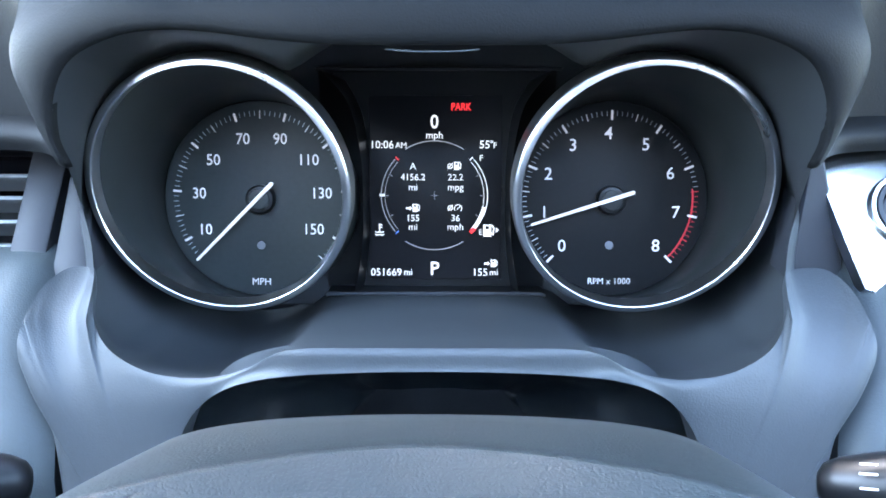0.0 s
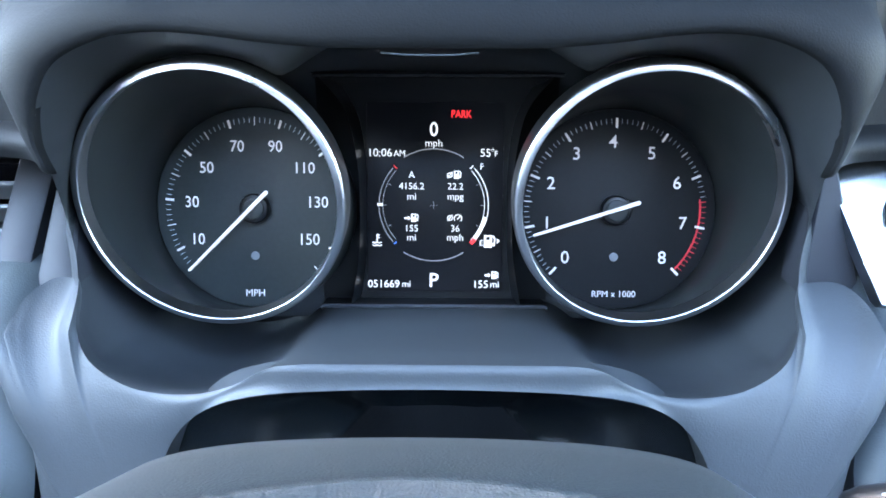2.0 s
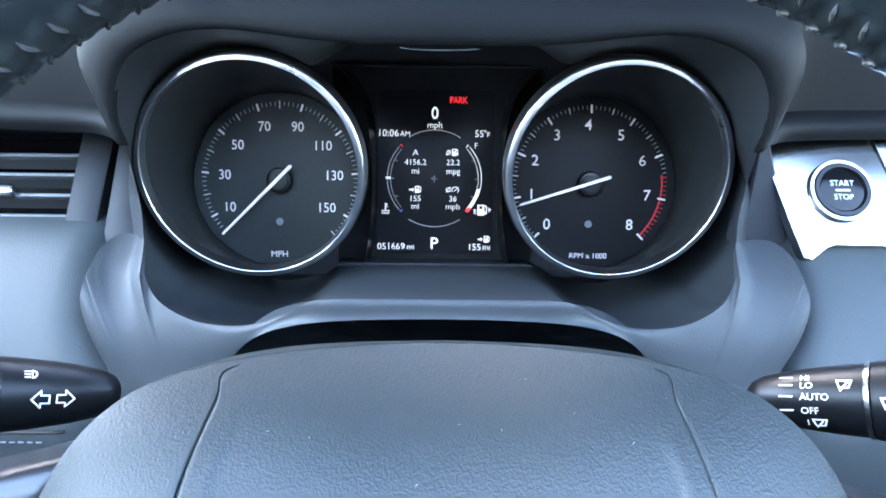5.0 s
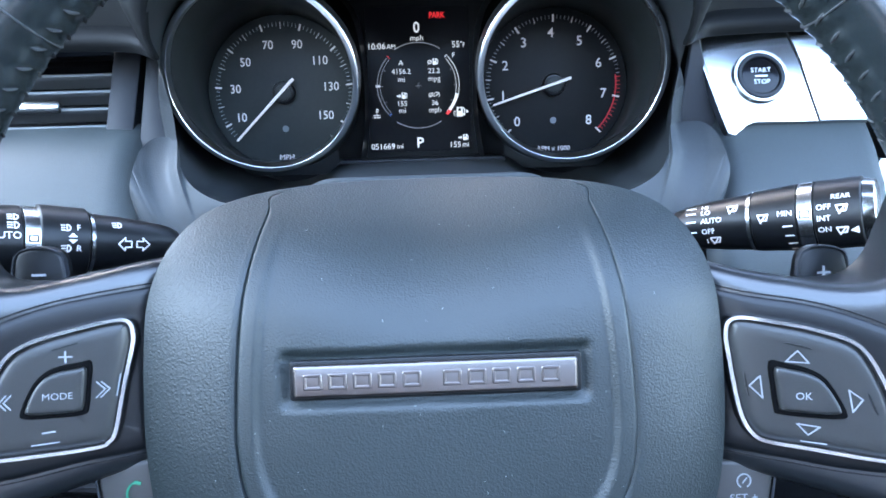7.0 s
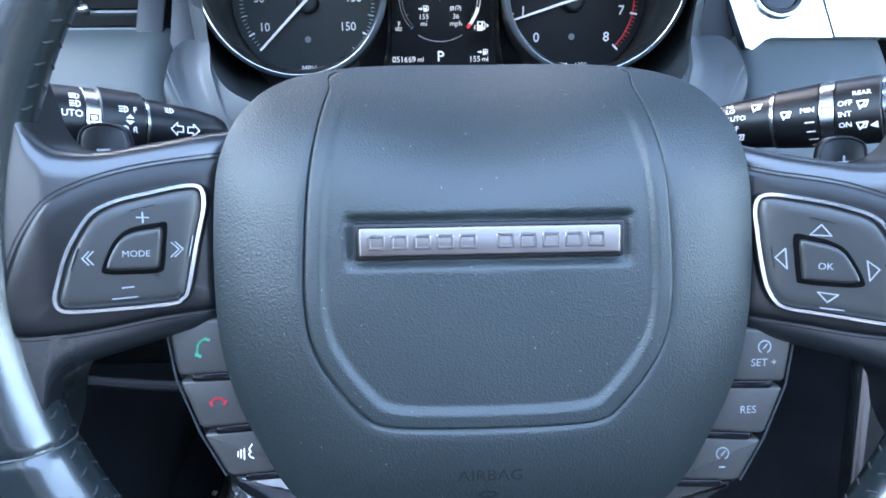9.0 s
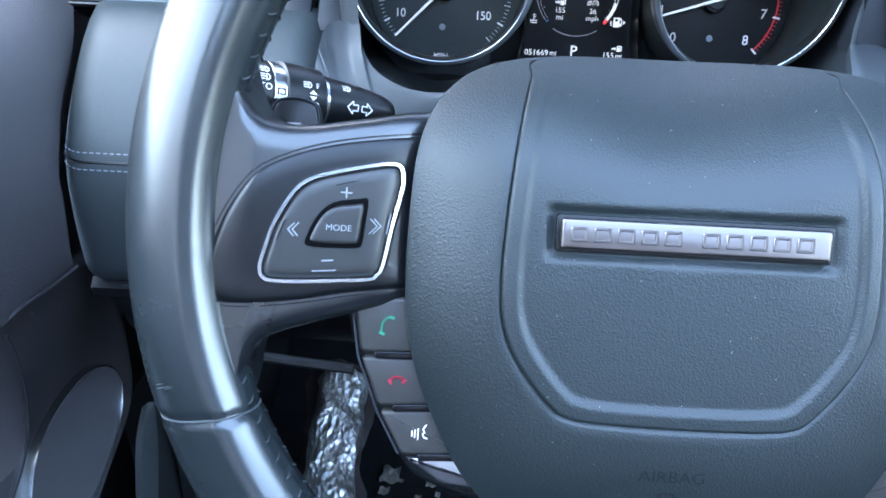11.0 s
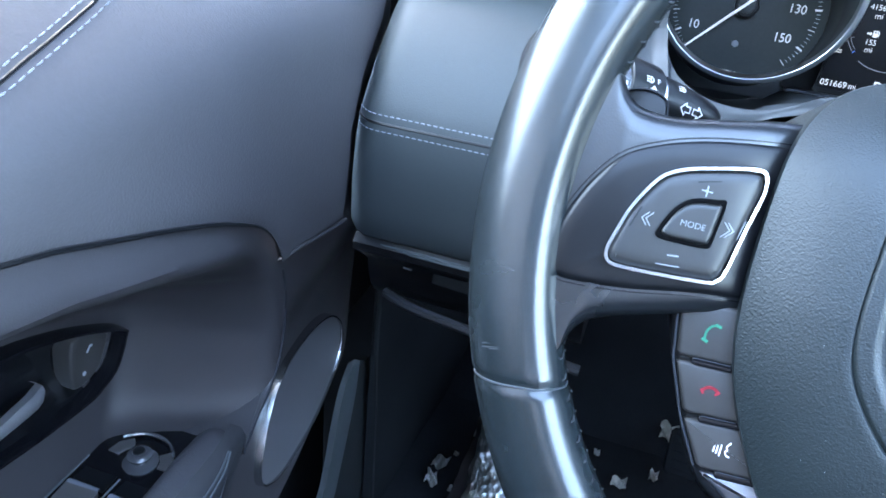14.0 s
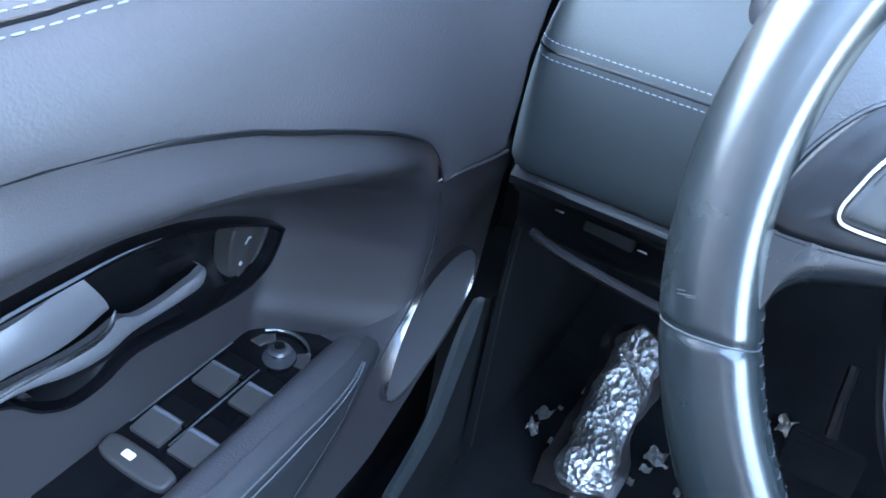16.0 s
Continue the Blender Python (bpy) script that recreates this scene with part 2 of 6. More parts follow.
def prism(line, w0, w1, bevel=0.001, steps=3, back=True, fill=False):
    """An outline in the plane, raised from w0 to w1, with a rounded upper edge."""
    line = [tuple(p[:2]) for p in line]
    rings = [[(u, v, w0) for u, v in line]]
    for i in range(steps + 1):
        a = math.pi / 2 * i / steps
        o = inset(line, bevel * (1 - math.cos(a)))
        rings.append([(u, v, w1 - bevel * (1 - math.sin(a))) for u, v in o])
    if fill:
        top = rings[-1]
        cx, cy = sum(q[0] for q in top) / len(top), sum(q[1] for q in top) / len(top)
        for k in (.85, .68, .5, .33, .16, .001):
            rings.append([(cx + (u - cx) * k, cy + (v - cy) * k, w) for u, v, w in top])
    return loft(rings, True, back, not fill)


def hoop(line, width, w0, w1):
    """A flat band round a closed outline (width inwards), from w0 to w1, softly rounded."""
    a = [tuple(p[:2]) for p in line]
    b = inset(a, width * 0.25)
    c = inset(a, width * 0.75)
    d = inset(a, width)
    h = w1 - w0
    rings = [[(*p, w0) for p in a], [(*p, w0 + h * 0.6) for p in a], [(*p, w1) for p in b], [(*p, w1) for p in c], [(*p, w0 + h * 0.6) for p in d], [(*p, w0) for p in d]]
    return loft(rings, True)


def rounded(x0, y0, x1, y1, r, n=5):
    out = []
    for cx, cy, a0 in ((x1 - r, y1 - r, 0), (x0 + r, y1 - r, 90), (x0 + r, y0 + r, 180), (x1 - r, y0 + r, 270)):
        for i in range(n + 1):
            a = radians(a0 + 90 * i / n)
            out.append((cx + r * math.cos(a), cy + r * math.sin(a)))
    return out


def circle(cx, cy, r, n=48, ry=None):
    return [(cx + r * math.cos(2 * math.pi * i / n), cy + (ry or r) * math.sin(2 * math.pi * i / n)) for i in range(n)]


def sweep(path, radius, n=8, caps=True):
    """A round rod along a path; radius: a number or one for each point."""
    p = [Vector(q) for q in path]
    rs = radius if isinstance(radius, (list, tuple)) else [radius] * len(p)
    rings = []
    for i, q in enumerate(p):
        t = (p[min(i + 1, len(p) - 1)] - p[max(i - 1, 0)]).normalized()
        up = Vector((0, 0, 1)) if abs(t.z) < 0.9 else Vector((1, 0, 0))
        a = t.cross(up).normalized()
        b = a.cross(t)
        rings.append([q + rs[i] * (math.cos(2 * math.pi * k / n) * a + math.sin(2 * math.pi * k / n) * b) for k in range(n)])
    return loft(rings, True, caps, caps)


def stitches(path, normals, pitch, length, radius, lift=0.0):
    """Short threads, one after another along a path that lies on a surface."""
    p = [Vector(q) for q in path]
    total = sum((b - a).length for a, b in zip(p, p[1:]))
    n = max(2, int(total / pitch))
    q = resample(p, n * 2 + 1)
    out = []
    for i in range(n):
        c = q[2 * i + 1]
        t = (q[2 * i + 2] - q[2 * i]).normalized()
        nn = Vector(normals) if not callable(normals) else normals(c)
        c = c + nn * lift
        e = t * length / 2
        out.append(sweep([c - e - nn * radius * 0.8, c - e * 0.6 + nn * radius * 0.2, c + e * 0.6 + nn * radius * 0.2, c + e - nn * radius * 0.8], [radius * 0.5, radius, radius, radius * 0.5], 5))
    return join(*out)


def bars(lines, width, w=0.0, height=0.0002):
    """Flat strokes along 2D polylines."""
    out = []
    for line in lines:
        for a, b in zip(line, line[1:]):
            a, b = Vector(a[:2]), Vector(b[:2])
            t = (b - a).normalized()
            s = Vector((-t.y, t.x)) * width / 2
            e = t * width * 0.3
            q = [a - e - s, b + e - s, b + e + s, a - e + s]
            v = [(p.x, p.y, w) for p in q] + [(p.x, p.y, w + height) for p in q]
            out.append((v, [(4, 5, 6, 7), (0, 1, 5, 4), (1, 2, 6, 5), (2, 3, 7, 6), (3, 0, 4, 7)]))
    return join(*out)


def words(body, size, x=0.0, y=0.0, w=0.0, align="CENTER", angle=0.0, stretch=1.0, bold=0.0):
    """Lettering in Blender's own font, as mesh data in the plane."""
    cu = bpy.data.curves.new("lettering", "FONT")
    cu.body, cu.size, cu.align_x, cu.align_y, cu.offset = body, size, align, "CENTER", bold * size
    cu.resolution_u = 3
    ob = bpy.data.objects.new("lettering", cu)
    scene.collection.objects.link(ob)
    me = bpy.data.meshes.new_from_object(ob.evaluated_get(bpy.context.evaluated_depsgraph_get()))
    r = Matrix.Rotation(radians(angle), 3, "Z")
    v = [r @ Vector((p.co.x * stretch, p.co.y, 0)) + Vector((x, y, w)) for p in me.vertices]
    f = [tuple(q.vertices) for q in me.polygons]
    bpy.data.objects.remove(ob)
    bpy.data.meshes.remove(me)
    bpy.data.curves.remove(cu)
    return [tuple(p) for p in v], f


def step(a, b, x):
    t = min(1.0, max(0.0, (x - a) / (b - a)))
    return t * t * (3 - 2 * t)

# ---- cabin shell, ground ----
def slab(x0, y0, z0, x1, y1, z1):
    v = [(x, y, z) for x in (x0, x1) for y in (y0, y1) for z in (z0, z1)]
    return v, [(0, 1, 3, 2), (4, 6, 7, 5), (0, 4, 5, 1), (2, 3, 7, 6), (0, 2, 6, 4), (1, 5, 7, 3)]


tagged(part("ground", ([(-80, -80, -0.45), (80, -80, -0.45), (80, 80, -0.45), (-80, 80, -0.45)], [(0, 1, 2, 3)]), ASPHALT), "plain grey asphalt ground outside the car", "ground", kind="structure")
tagged(part("floor", slab(-0.62, -1.6, -0.03, 1.25, 0.95, 0.03), CARPET), "black carpeted floor of the car", "floor", kind="structure")
tagged(part("wall_front", slab(-0.60, 0.92, 0.03, 1.25, 0.97, 0.78), CARPET), "black carpeted bulkhead behind the dashboard", "bulkhead", kind="structure")
tagged(part("wall_rear", join(slab(-0.62, -1.65, 0.03, 1.25, -1.6, 0.80), slab(-0.62, -1.65, 0.80, -0.25, -1.6, 1.20), slab(0.88, -1.65, 0.80, 1.25, -1.6, 1.20), slab(-0.25, -1.65, 1.00, 0.88, -1.6, 1.20)), LINER), "plain dark rear of the cabin with a rear window opening", "wall", kind="structure")
tagged(part("wall_right", slab(1.22, -1.6, 0.03, 1.27, 0.92, 0.76), LINER), "plain dark opposite side of the cabin", "wall", kind="structure")
tagged(part("wall_left", slab(-0.60, -1.6, 0.03, -0.56, 0.92, 0.70), DOOR_LOW), "plain dark outer skin of the driver's side", "wall", kind="structure")
# added out of view: cuts the low sky that reaches hood and pad
tagged(part("backdrop", slab(-6.0, 5.0, -0.45, 12.0, 5.4, 5.2), LINER), "unseen dark screen ahead of the car, blocking sky from the windscreen", "backdrop", kind="structure")
# added out of view: dims rear sky, leaves the gauge rings something to reflect
tagged(part("backdrop_rear", slab(-7.0, -6.4, -0.45, 8.0, -6.0, 4.2), PALE_WALL), "unseen pale screen behind the car, tempering the rear window's light", "backdrop", kind="structure")
# roof with a wide glass opening left in it
roof = join(slab(-0.52, 0.10, 1.20, 1.15, 0.58, 1.24), slab(-0.52, -1.6, 1.20, 1.15, -0.95, 1.24), slab(-0.52, -0.95, 1.20, -0.34, 0.10, 1.24), slab(0.97, -0.95, 1.20, 1.15, 0.10, 1.24))
tagged(part("ceiling", roof, LINER), "grey roof lining with a wide glass roof opening", "ceiling", kind="structure")


def pillar(pts):
    return sweep(pts, 0.035, 8)


tagged(part("pillar_left", pillar([(-0.52, 0.86, 0.76), (-0.50, 0.73, 0.99), (-0.48, 0.57, 1.21)]), LINER), "grey trimmed windscreen pillar", "pillar", kind="structure")
tagged(part("pillar_right", pillar([(1.17, 0.86, 0.76), (1.14, 0.73, 0.99), (1.11, 0.57, 1.21)]), LINER), "grey trimmed windscreen pillar", "pillar", kind="structure")
tagged(part("pillar_rear", pillar([(-0.54, -0.62, 0.72), (-0.52, -0.60, 1.0), (-0.48, -0.58, 1.21)]), LINER), "grey trimmed door pillar", "pillar", kind="structure")

# ---- dashboard: leather hood, binnacle, collar, side panels ----
dashboard = thing("dashboard", "dark grey leather and plastic dashboard with a hooded binnacle", "dashboard")
CX = 0.004
HALF_FRONT = [(0, .679, .270), (.03, .679, .270), (.058, .678, .270), (.075, .668, .274), (.090, .662, .277), (.106, .660, .28), (.122, .662, .283), (.138, .669, .290), (.147, .679, .302),
              (.1515, .690, .318), (.1525, .707, .322), (.1550, .735, .320), (.1575, .750, .318), (.1550, .767, .318), (.1455, .7815, .3175), (.126, .7905, .317), (.106, .7930, .316), (.088, .7920, .316), (.065, .7895, .314), (.04, .7880, .312), (0, .7880, .311)]
HALF_BACK = [(0, .644), (.03, .644), (.06, .643), (.078, .636), (.095, .632), (.112, .632), (.135, .642), (.152, .66), (.163, .675), (.168, .69), (.170, .71), (.171, .735), (.170, .75), (.165, .770), (.152, .788), (.13, .800), (.108, .804), (.09, .802), (.07, .795), (.04, .792), (0, .792)]


def loop_from(half):
    left = [(CX - p[0], p[2], p[1]) for p in half]
    right = [(CX + p[0], p[2], p[1]) for p in half]
    return left + right[-2:0:-1]


front_loop = smooth_line(loop_from(HALF_FRONT), 5, True)
back_loop = smooth_line(loop_from([(x, z, .428 + (z - .644) * .27) for x, z in HALF_BACK]), 5, True)


def tunnel_ring(k, sag):
    out = []
    for a, b in zip(front_loop, back_loop):
        p = a.lerp(b, k) - Vector((0, 0, sag * step(.70, .66, a.z)))
        if abs(a.x - CX) > .13:
            p.x = a.x + (b.x - a.x) * min(1.0, k * 4.5)
        # above the gauges' middle the wall narrows towards the rings
        up = step(.700, .735, a.z) * step(.035, .060, abs(a.x - CX))
        if up:
            c = Vector((CX - .0035 + math.copysign(.0998, a.x - CX), .358, .717))
            q = c + Vector((a.x - c.x, 0, a.z - c.z)).normalized() * .0640
            p = p.lerp(a.lerp(q, k / .25) if k < .25 else q.lerp(b, (k - .25) / .75), up)
        out.append(p)
    return out


rings = [front_loop, tunnel_ring(.03, .0012), tunnel_ring(.08, .004), tunnel_ring(.14, .0065), tunnel_ring(.20, .0095), tunnel_ring(.25, .011), tunnel_ring(.3, .0125), tunnel_ring(.5, .016), tunnel_ring(.75, .014), tunnel_ring(1, .010)]
low_side = [i for i, p in enumerate(front_loop) if p.z < .712]
cols = len(front_loop)
seam_r = max(low_side, key=lambda i: front_loop[i].x + front_loop[i].z)
seam_l = max(low_side, key=lambda i: front_loop[i].z - front_loop[i].x)
brow = [(seam_l + k) % cols for k in range((seam_r - seam_l) % cols + 1)]
floor_ = [(seam_r + k) % cols for k in range((seam_l - seam_r) % cols + 1)]
part("binnacle_floor", loft([[r[i] for i in floor_] for r in rings], False), COWL_DARK, dashboard, "matt dark floor of the binnacle")
# upper half of the same tunnel, darkened for shade under the hood
part("binnacle_brow", loft([[r[i] for i in brow] for r in rings], False), BROW_SHADED, dashboard, "inside of the hood, coloured darker as shade")

# leather top: front lip follows the arch, then sweeps back to the windscreen
arch_half = [(.1553, .7370, .320), (.1575, .750, .318), (.1550, .767, .318), (.1455, .7815, .3175), (.126, .7905, .317), (.106, .7930, .316), (.088, .7920, .316), (.065, .7895, .314), (.04, .7880, .312), (0, .7880, .311)]
side = [(.62, .735, .372), (.45, .736, .366), (.33, .737, .360), (.27, .737, .357), (.22, .737, .354), (.185, .737, .348), (.170, .737, .338)]
lip_half = side + arch_half
in_half = [(x, z - .001, y + .004) for x, z, y in side] + [(x - .0004, z - .0004, y + .003) for x, z, y in arch_half]


def top_line(half, fn):
    left = [Vector((CX - x * (0.88 if x > 0.6 else 1), y, z)) for x, z, y in half]
    right = [Vector((CX + x * (1.9 if x > 0.6 else 1), y, z)) for x, z, y in half][-2::-1]
    return smooth_line([fn(p) for p in left + right], 6)


def bump(p):
    """How much of the hood there is at this distance from its middle."""
    return 1 - step(0.15, 0.27, abs(p.x - CX))


def lip(out_by, forward, rise):
    """A ring of the rounded front edge, moved outwards round the arch and upwards at the sides."""
    def fn(p):
        d = p - Vector((CX, p.y, 0.70))
        out = Vector((d.x, 0, d.z)).normalized()
        k = 1 - step(0.150, 0.180, abs(p.x - CX))
        return p + out * out_by * k * (.35 + .65 * step(.735, .780, p.z)) + Vector((0, forward, rise * (1 - k)))
    return fn


# height of the hood's middle and of the flanks, by depth
HOOD_Y = [.335, .350, .370, .395, .43, .48, .56, .75, .90]
HOOD_MID = [.8260, .8330, .8395, .8440, .8470, .848, .845, .815, .780]
HOOD_SIDE = [.7410, .7480, .7580, .7700, .7830, .793, .796, .784, .765]


def top_z(x, y):
    m, f = float(np.interp(y, HOOD_Y, HOOD_MID)), float(np.interp(y, HOOD_Y, HOOD_SIDE))
    return f + (m - f) * (1 - step(0.13, 0.31, abs(x - CX)))


def back(y0, spread):
    def fn(p):
        x = CX + (p.x - CX) * (1 + spread * bump(p))
        y = max(y0, p.y + .012 + (y0 - .335) * .3)
        return Vector((x, y, top_z(x, y)))
    return fn


top_rings = [top_line(in_half, lip(0, 0, 0))] + [top_line(lip_half, f) for f in (lip(0, 0, 0), lip(.0015, -.0012, .003), lip(.005, -.0018, .006), lip(.012, -.0005, .009), lip(.020, .003, .012), lip(.027, .009, .014), *[back(y, k) for y, k in zip(HOOD_Y[:-1], (.07, .09, .11, .12, .13, .14, .15, .15))], back(.90, .15))]
part("dash_top", loft(top_rings, False), HOOD_SKIN, dashboard, "dark leather covered dash top and hood")
# double seam along the hood's shoulders
for s in (-1, 1):
    for off in (0, 0.006):
        line = smooth_line([(CX + s * x, y + off, top_z(x + CX, y + off)) for x, y in ((.345, .395), (.30, .405), (.265, .425), (.235, .46), (.21, .52))], 8)
        part("stitching", stitches(line, (0, -0.3, 0.95), .006, .0042, .0005, .0010), DARK_THREAD, dashboard, "dark double stitching on the leather")
# slim pale rod that draws the reflection on a slot under the hood
part("slot_glint", sweep(smooth_line([(-.0165, .3146, .7860), (-.008, .3146, .7853), (.0019, .3146, .7851), (.012, .3146, .7853), (.0200, .3146, .7860)], 4), .00040, 6), DASH_SKIN, dashboard, "thin pale rod for the reflection on a slot under the hood")

# grey collar between the binnacle and the column opening
A_HALF = [(.160, .545, .262), (.161, .585, .272), (.163, .615, .279), (.167, .640, .284), (.1745, .655, .286), (.177, .668, .288), (.176, .678, .295), (.176, .685, .315), (.172, .687, .331), (.160, .687, .331), (.1515, .690, .318), (.147, .679, .302), (.138, .669, .290), (.122, .662, .283), (.106, .660, .28), (.090, .662, .277), (.075, .668, .274), (.058, .678, .270), (.03, .679, .27), (0, .679, .27)]
B_HALF = [(.119, .545), (.1189, .549), (.1188, .553), (.1187, .557), (.1185, .561), (.1183, .565), (.1181, .569), (.1179, .573), (.1176, .577), (.1173, .582), (.1167, .589), (.1155, .600), (.1120, .618), (.1050, .637), (.0965, .6495), (.0855, .6585), (.072, .6648), (.055, .6688), (.03, .6703), (0, .6708)]
B_HALF = [(x, z, .2665 + .012 * step(.05, .12, x) - .02 * step(.66, .56, z)) for x, z in B_HALF]


def both(half):
    shift = lambda x: .003 * step(.154, .172, x)
    left = [(CX - x + shift(x), y, z) for x, z, y in half]
    right = [(CX + x + shift(x), y, z) for x, z, y in half][-2::-1]
    return smooth_line(left + right, 5)


a_line, b_line = both(A_HALF), both(B_HALF)
collar = [[a + Vector((0, 0.0012, -0.006)) for a in a_line], [a + Vector((0, 0.0008, -0.0006)) for a in a_line], a_line]


def collar_y(x, z):
    """The collar's smooth face, before it rolls back at its edges."""
    u = abs(x - CX)
    lean = float(np.interp(z, [.650, .660, .668, .678, .685, .690], [0, .003, .0075, .016, .033, .045]))
    return .2678 + .0057 * step(.050, .078, u) + .0085 * step(.070, .15, u) - .022 * step(.67, .55, z) + lean * step(.085, .135, u)


for k in (.01, .02, .04, .07, .10, .14, .19, .25, .33, .43, .55, .68, .80, .90, .96):
    line = []
    for a, b in zip(a_line, b_line):
        x, z = a.x + (b.x - a.x) * k, a.z + (b.z - a.z) * k
        y = collar_y(x, z) + (a.y - collar_y(a.x, a.z)) * (1 - k) ** 7 + (b.y - collar_y(b.x, b.z)) * k ** 4
        line.append(Vector((x, y, z)))
    collar.append(line)
collar += [b_line, [b + Vector((0, 0.004, -0.0012)) for b in b_line], [b + Vector((0, 0.03, -0.002)) for b in b_line]]
part("column_collar", loft(collar, False), COLLAR_SKIN, dashboard, "grey soft collar below the instruments")


gaiter = []
for k, (dy, grow) in enumerate(((.028, 0), (.034, .0), (.040, .004), (.046, .0), (.054, .004), (.062, .0), (.072, .003), (.085, 0))):
    t = k / 7
    ring = []
    for i, b in enumerate(b_line):
        a = math.pi * (1 - i / (len(b_line) - 1))
        e = Vector((.0033 + (.062 + grow) * math.cos(a), .36, .565 + (.050 + grow) * math.sin(a)))
        p = Vector((b.x, b.y + dy, b.z - .002)).lerp(e, step(0, 1, t))
        ring.append((p.x, b.y + dy, p.z - grow * math.sin(3 * a)))
    gaiter.append(ring)
part("column_gaiter", loft(gaiter, False), GAITER, dashboard, "folded glossy black gaiter round the column")


# pillow panels at both sides of the collar
def pillow(sign, x_out, name):
    rows_ = []
    prof = [(.6895, .356), (.6885, .345), (.686, .334), (.680, .322), (.670, .308), (.655, .293), (.640, .281), (.625, .271), (.612, .264), (.606, .2625), (.590, .2600), (.565, .2600), (.545, .2612), (.528, .2620), (.523, .2655), (.521, .275), (.521, .30)]
    for z, y in prof:
        inner = .1785 - .012 * step(.660, .628, z) - .004 * step(.63, .55, z) - .003 * sign * -1
        outer = x_out(z)
        row = []
        for i in range(25):
            t = i / 24
            x = inner + (outer - inner) * t
            edge = max(0, 1 - t / .12) ** 2 * .012 + max(0, (t - .88) / .12) ** 2.5 * .015
            row.append((CX + sign * x, y + edge, z - (0.010 * max(0, 1 - t / .10) ** 2 if z > .67 else 0)))
        rows_.append(row)
    return part(name, loft(rows_, False), DASH_SKIN, dashboard, "grey soft lower dash panel")


left_panel = pillow(-1, lambda z: .3315 + .0070 * step(.70, .53, z), "knee_panel")
pillow(1, lambda z: .286, "knee_panel")
# double seam across the outboard panel


def knee(x, z):
    y = float(np.interp(z, [.590, .606, .612, .625, .640], [.260, .2625, .264, .271, .281]))
    t = (x - .164) / (.336 - .164)
    return (CX - x, y + max(0, 1 - t / .12) ** 2 * .012 + max(0, (t - .88) / .12) ** 2.5 * .015, z)


for off in (0.0050, -0.0050):
    part("stitching", stitches([knee(x, .6105 + off) for x in np.linspace(.19, .3345, 40)], (0, -1, 0.4), .0042, .0029, .00045, .0002), THREAD, left_panel, "pale grey double stitching")
part("seam", sweep([knee(x, .6105) for x in np.linspace(.18, .3345, 40)], .0010, 6), SATIN_BLACK, left_panel)

# satin strips beside the vent and the start plate, leaning back
def strip(x0t, x1t, x0b, x1b, yt, yb_, name, mat, label):
    rings_ = []
    for k in range(5):
        t = k / 4
        z = .7375 + (.679 - .7375) * t
        y = yt + (yb_ - yt) * t
        a, b = x0t + (x0b - x0t) * t, x1t + (x1b - x1t) * t
        rings_.append([(a, y + .02, z), (a, y + .0012, z), (a + .0012, y, z), (b - .0012, y, z), (b, y + .0012, z), (b, y + .02, z)])
    return part(name, loft(rings_, True, True, True), mat, dashboard, label)


strip(-.2010, -.1830, -.2010, -.1838, .393, .338, "vent_surround", GREY_TRIM, "grey satin strip beside the vent")
strip(-.1775, -.1690, -.1785, -.1610, .387, .338, "trim_strip", GREY_TRIM, "grey satin trim strip")
strip(.1740, .1790, .1660, .1935, .352, .338, "trim_strip", GREY_TRIM, "grey satin trim strip")
part("strip_backing", slab(-.205, .405, .672, -.166, .412, .742), SATIN_BLACK, dashboard, "black gap between the strips")

# lower switch panel and its bar, under the outboard panel
low = loft([[(x, y, z) for x in (-.326, -.30, -.27, -.24, -.21, -.18, -.155)] for y, z in ((.268, .5235), (.262, .518), (.262, .512), (.272, .505), (.292, .488), (.296, .472), (.301, .460), (.310, .448), (.34, .428), (.45, .40))], False)
lower_panel = part("lower_panel", low, PANEL_SHADED, dashboard, "black lower dash panel")
part("sill_bar", sweep(smooth_line([(-.306, .282, .468), (-.28, .274, .4655), (-.23, .272, .460), (-.15, .272, .452)], 5), .0040, 8), KICK_EDGE, lower_panel)
part("edge_bar", sweep([(-.314, .2690, .5190), (-.305, .2655, .5182), (-.28, .2645, .5175), (-.20, .2645, .517), (-.165, .2645, .5165)], [.0012, .0024, .0028, .0028, .0028], 8), DASH_SKIN, lower_panel)
for x, z in ((-.292, .4885), (-.226, .4835)):
    part("mark", moved(bars([[(-.003, 0), (.003, 0)]], .0015), frame_of((x, .2895, z), (1, 0, 0), (0, .3, 1))), ICON_GREY, lower_panel)
part("panel_switch", moved(prism(rounded(-.02, -.007, .02, .007, .003), 0, .003, .0015), frame_of((-.252, .2925, .486), (1, 0, -.07), (0, .3, 1))), KICK_BLACK, lower_panel)

# ---- air vent ----
vent = thing("air_vent", "black outboard air vent with pale edged slats", "air vent", frame_of((-.2525, .3705, .7065), (1, 0, 0), (0, .70, .714)))
part("frame", hoop(rounded(-.105, -.0300, .0535, .0285, .002), .0022, -.002, .0015), SATIN_BLACK, vent)
part("duct", loft([[(*p, 0) for p in rounded(-.103, -.0285, .052, .0270, .002)], [(*p, -.05) for p in rounded(-.07, -.028, .04, .02, .003)]], True, False, True), GLOSS_BLACK, vent)
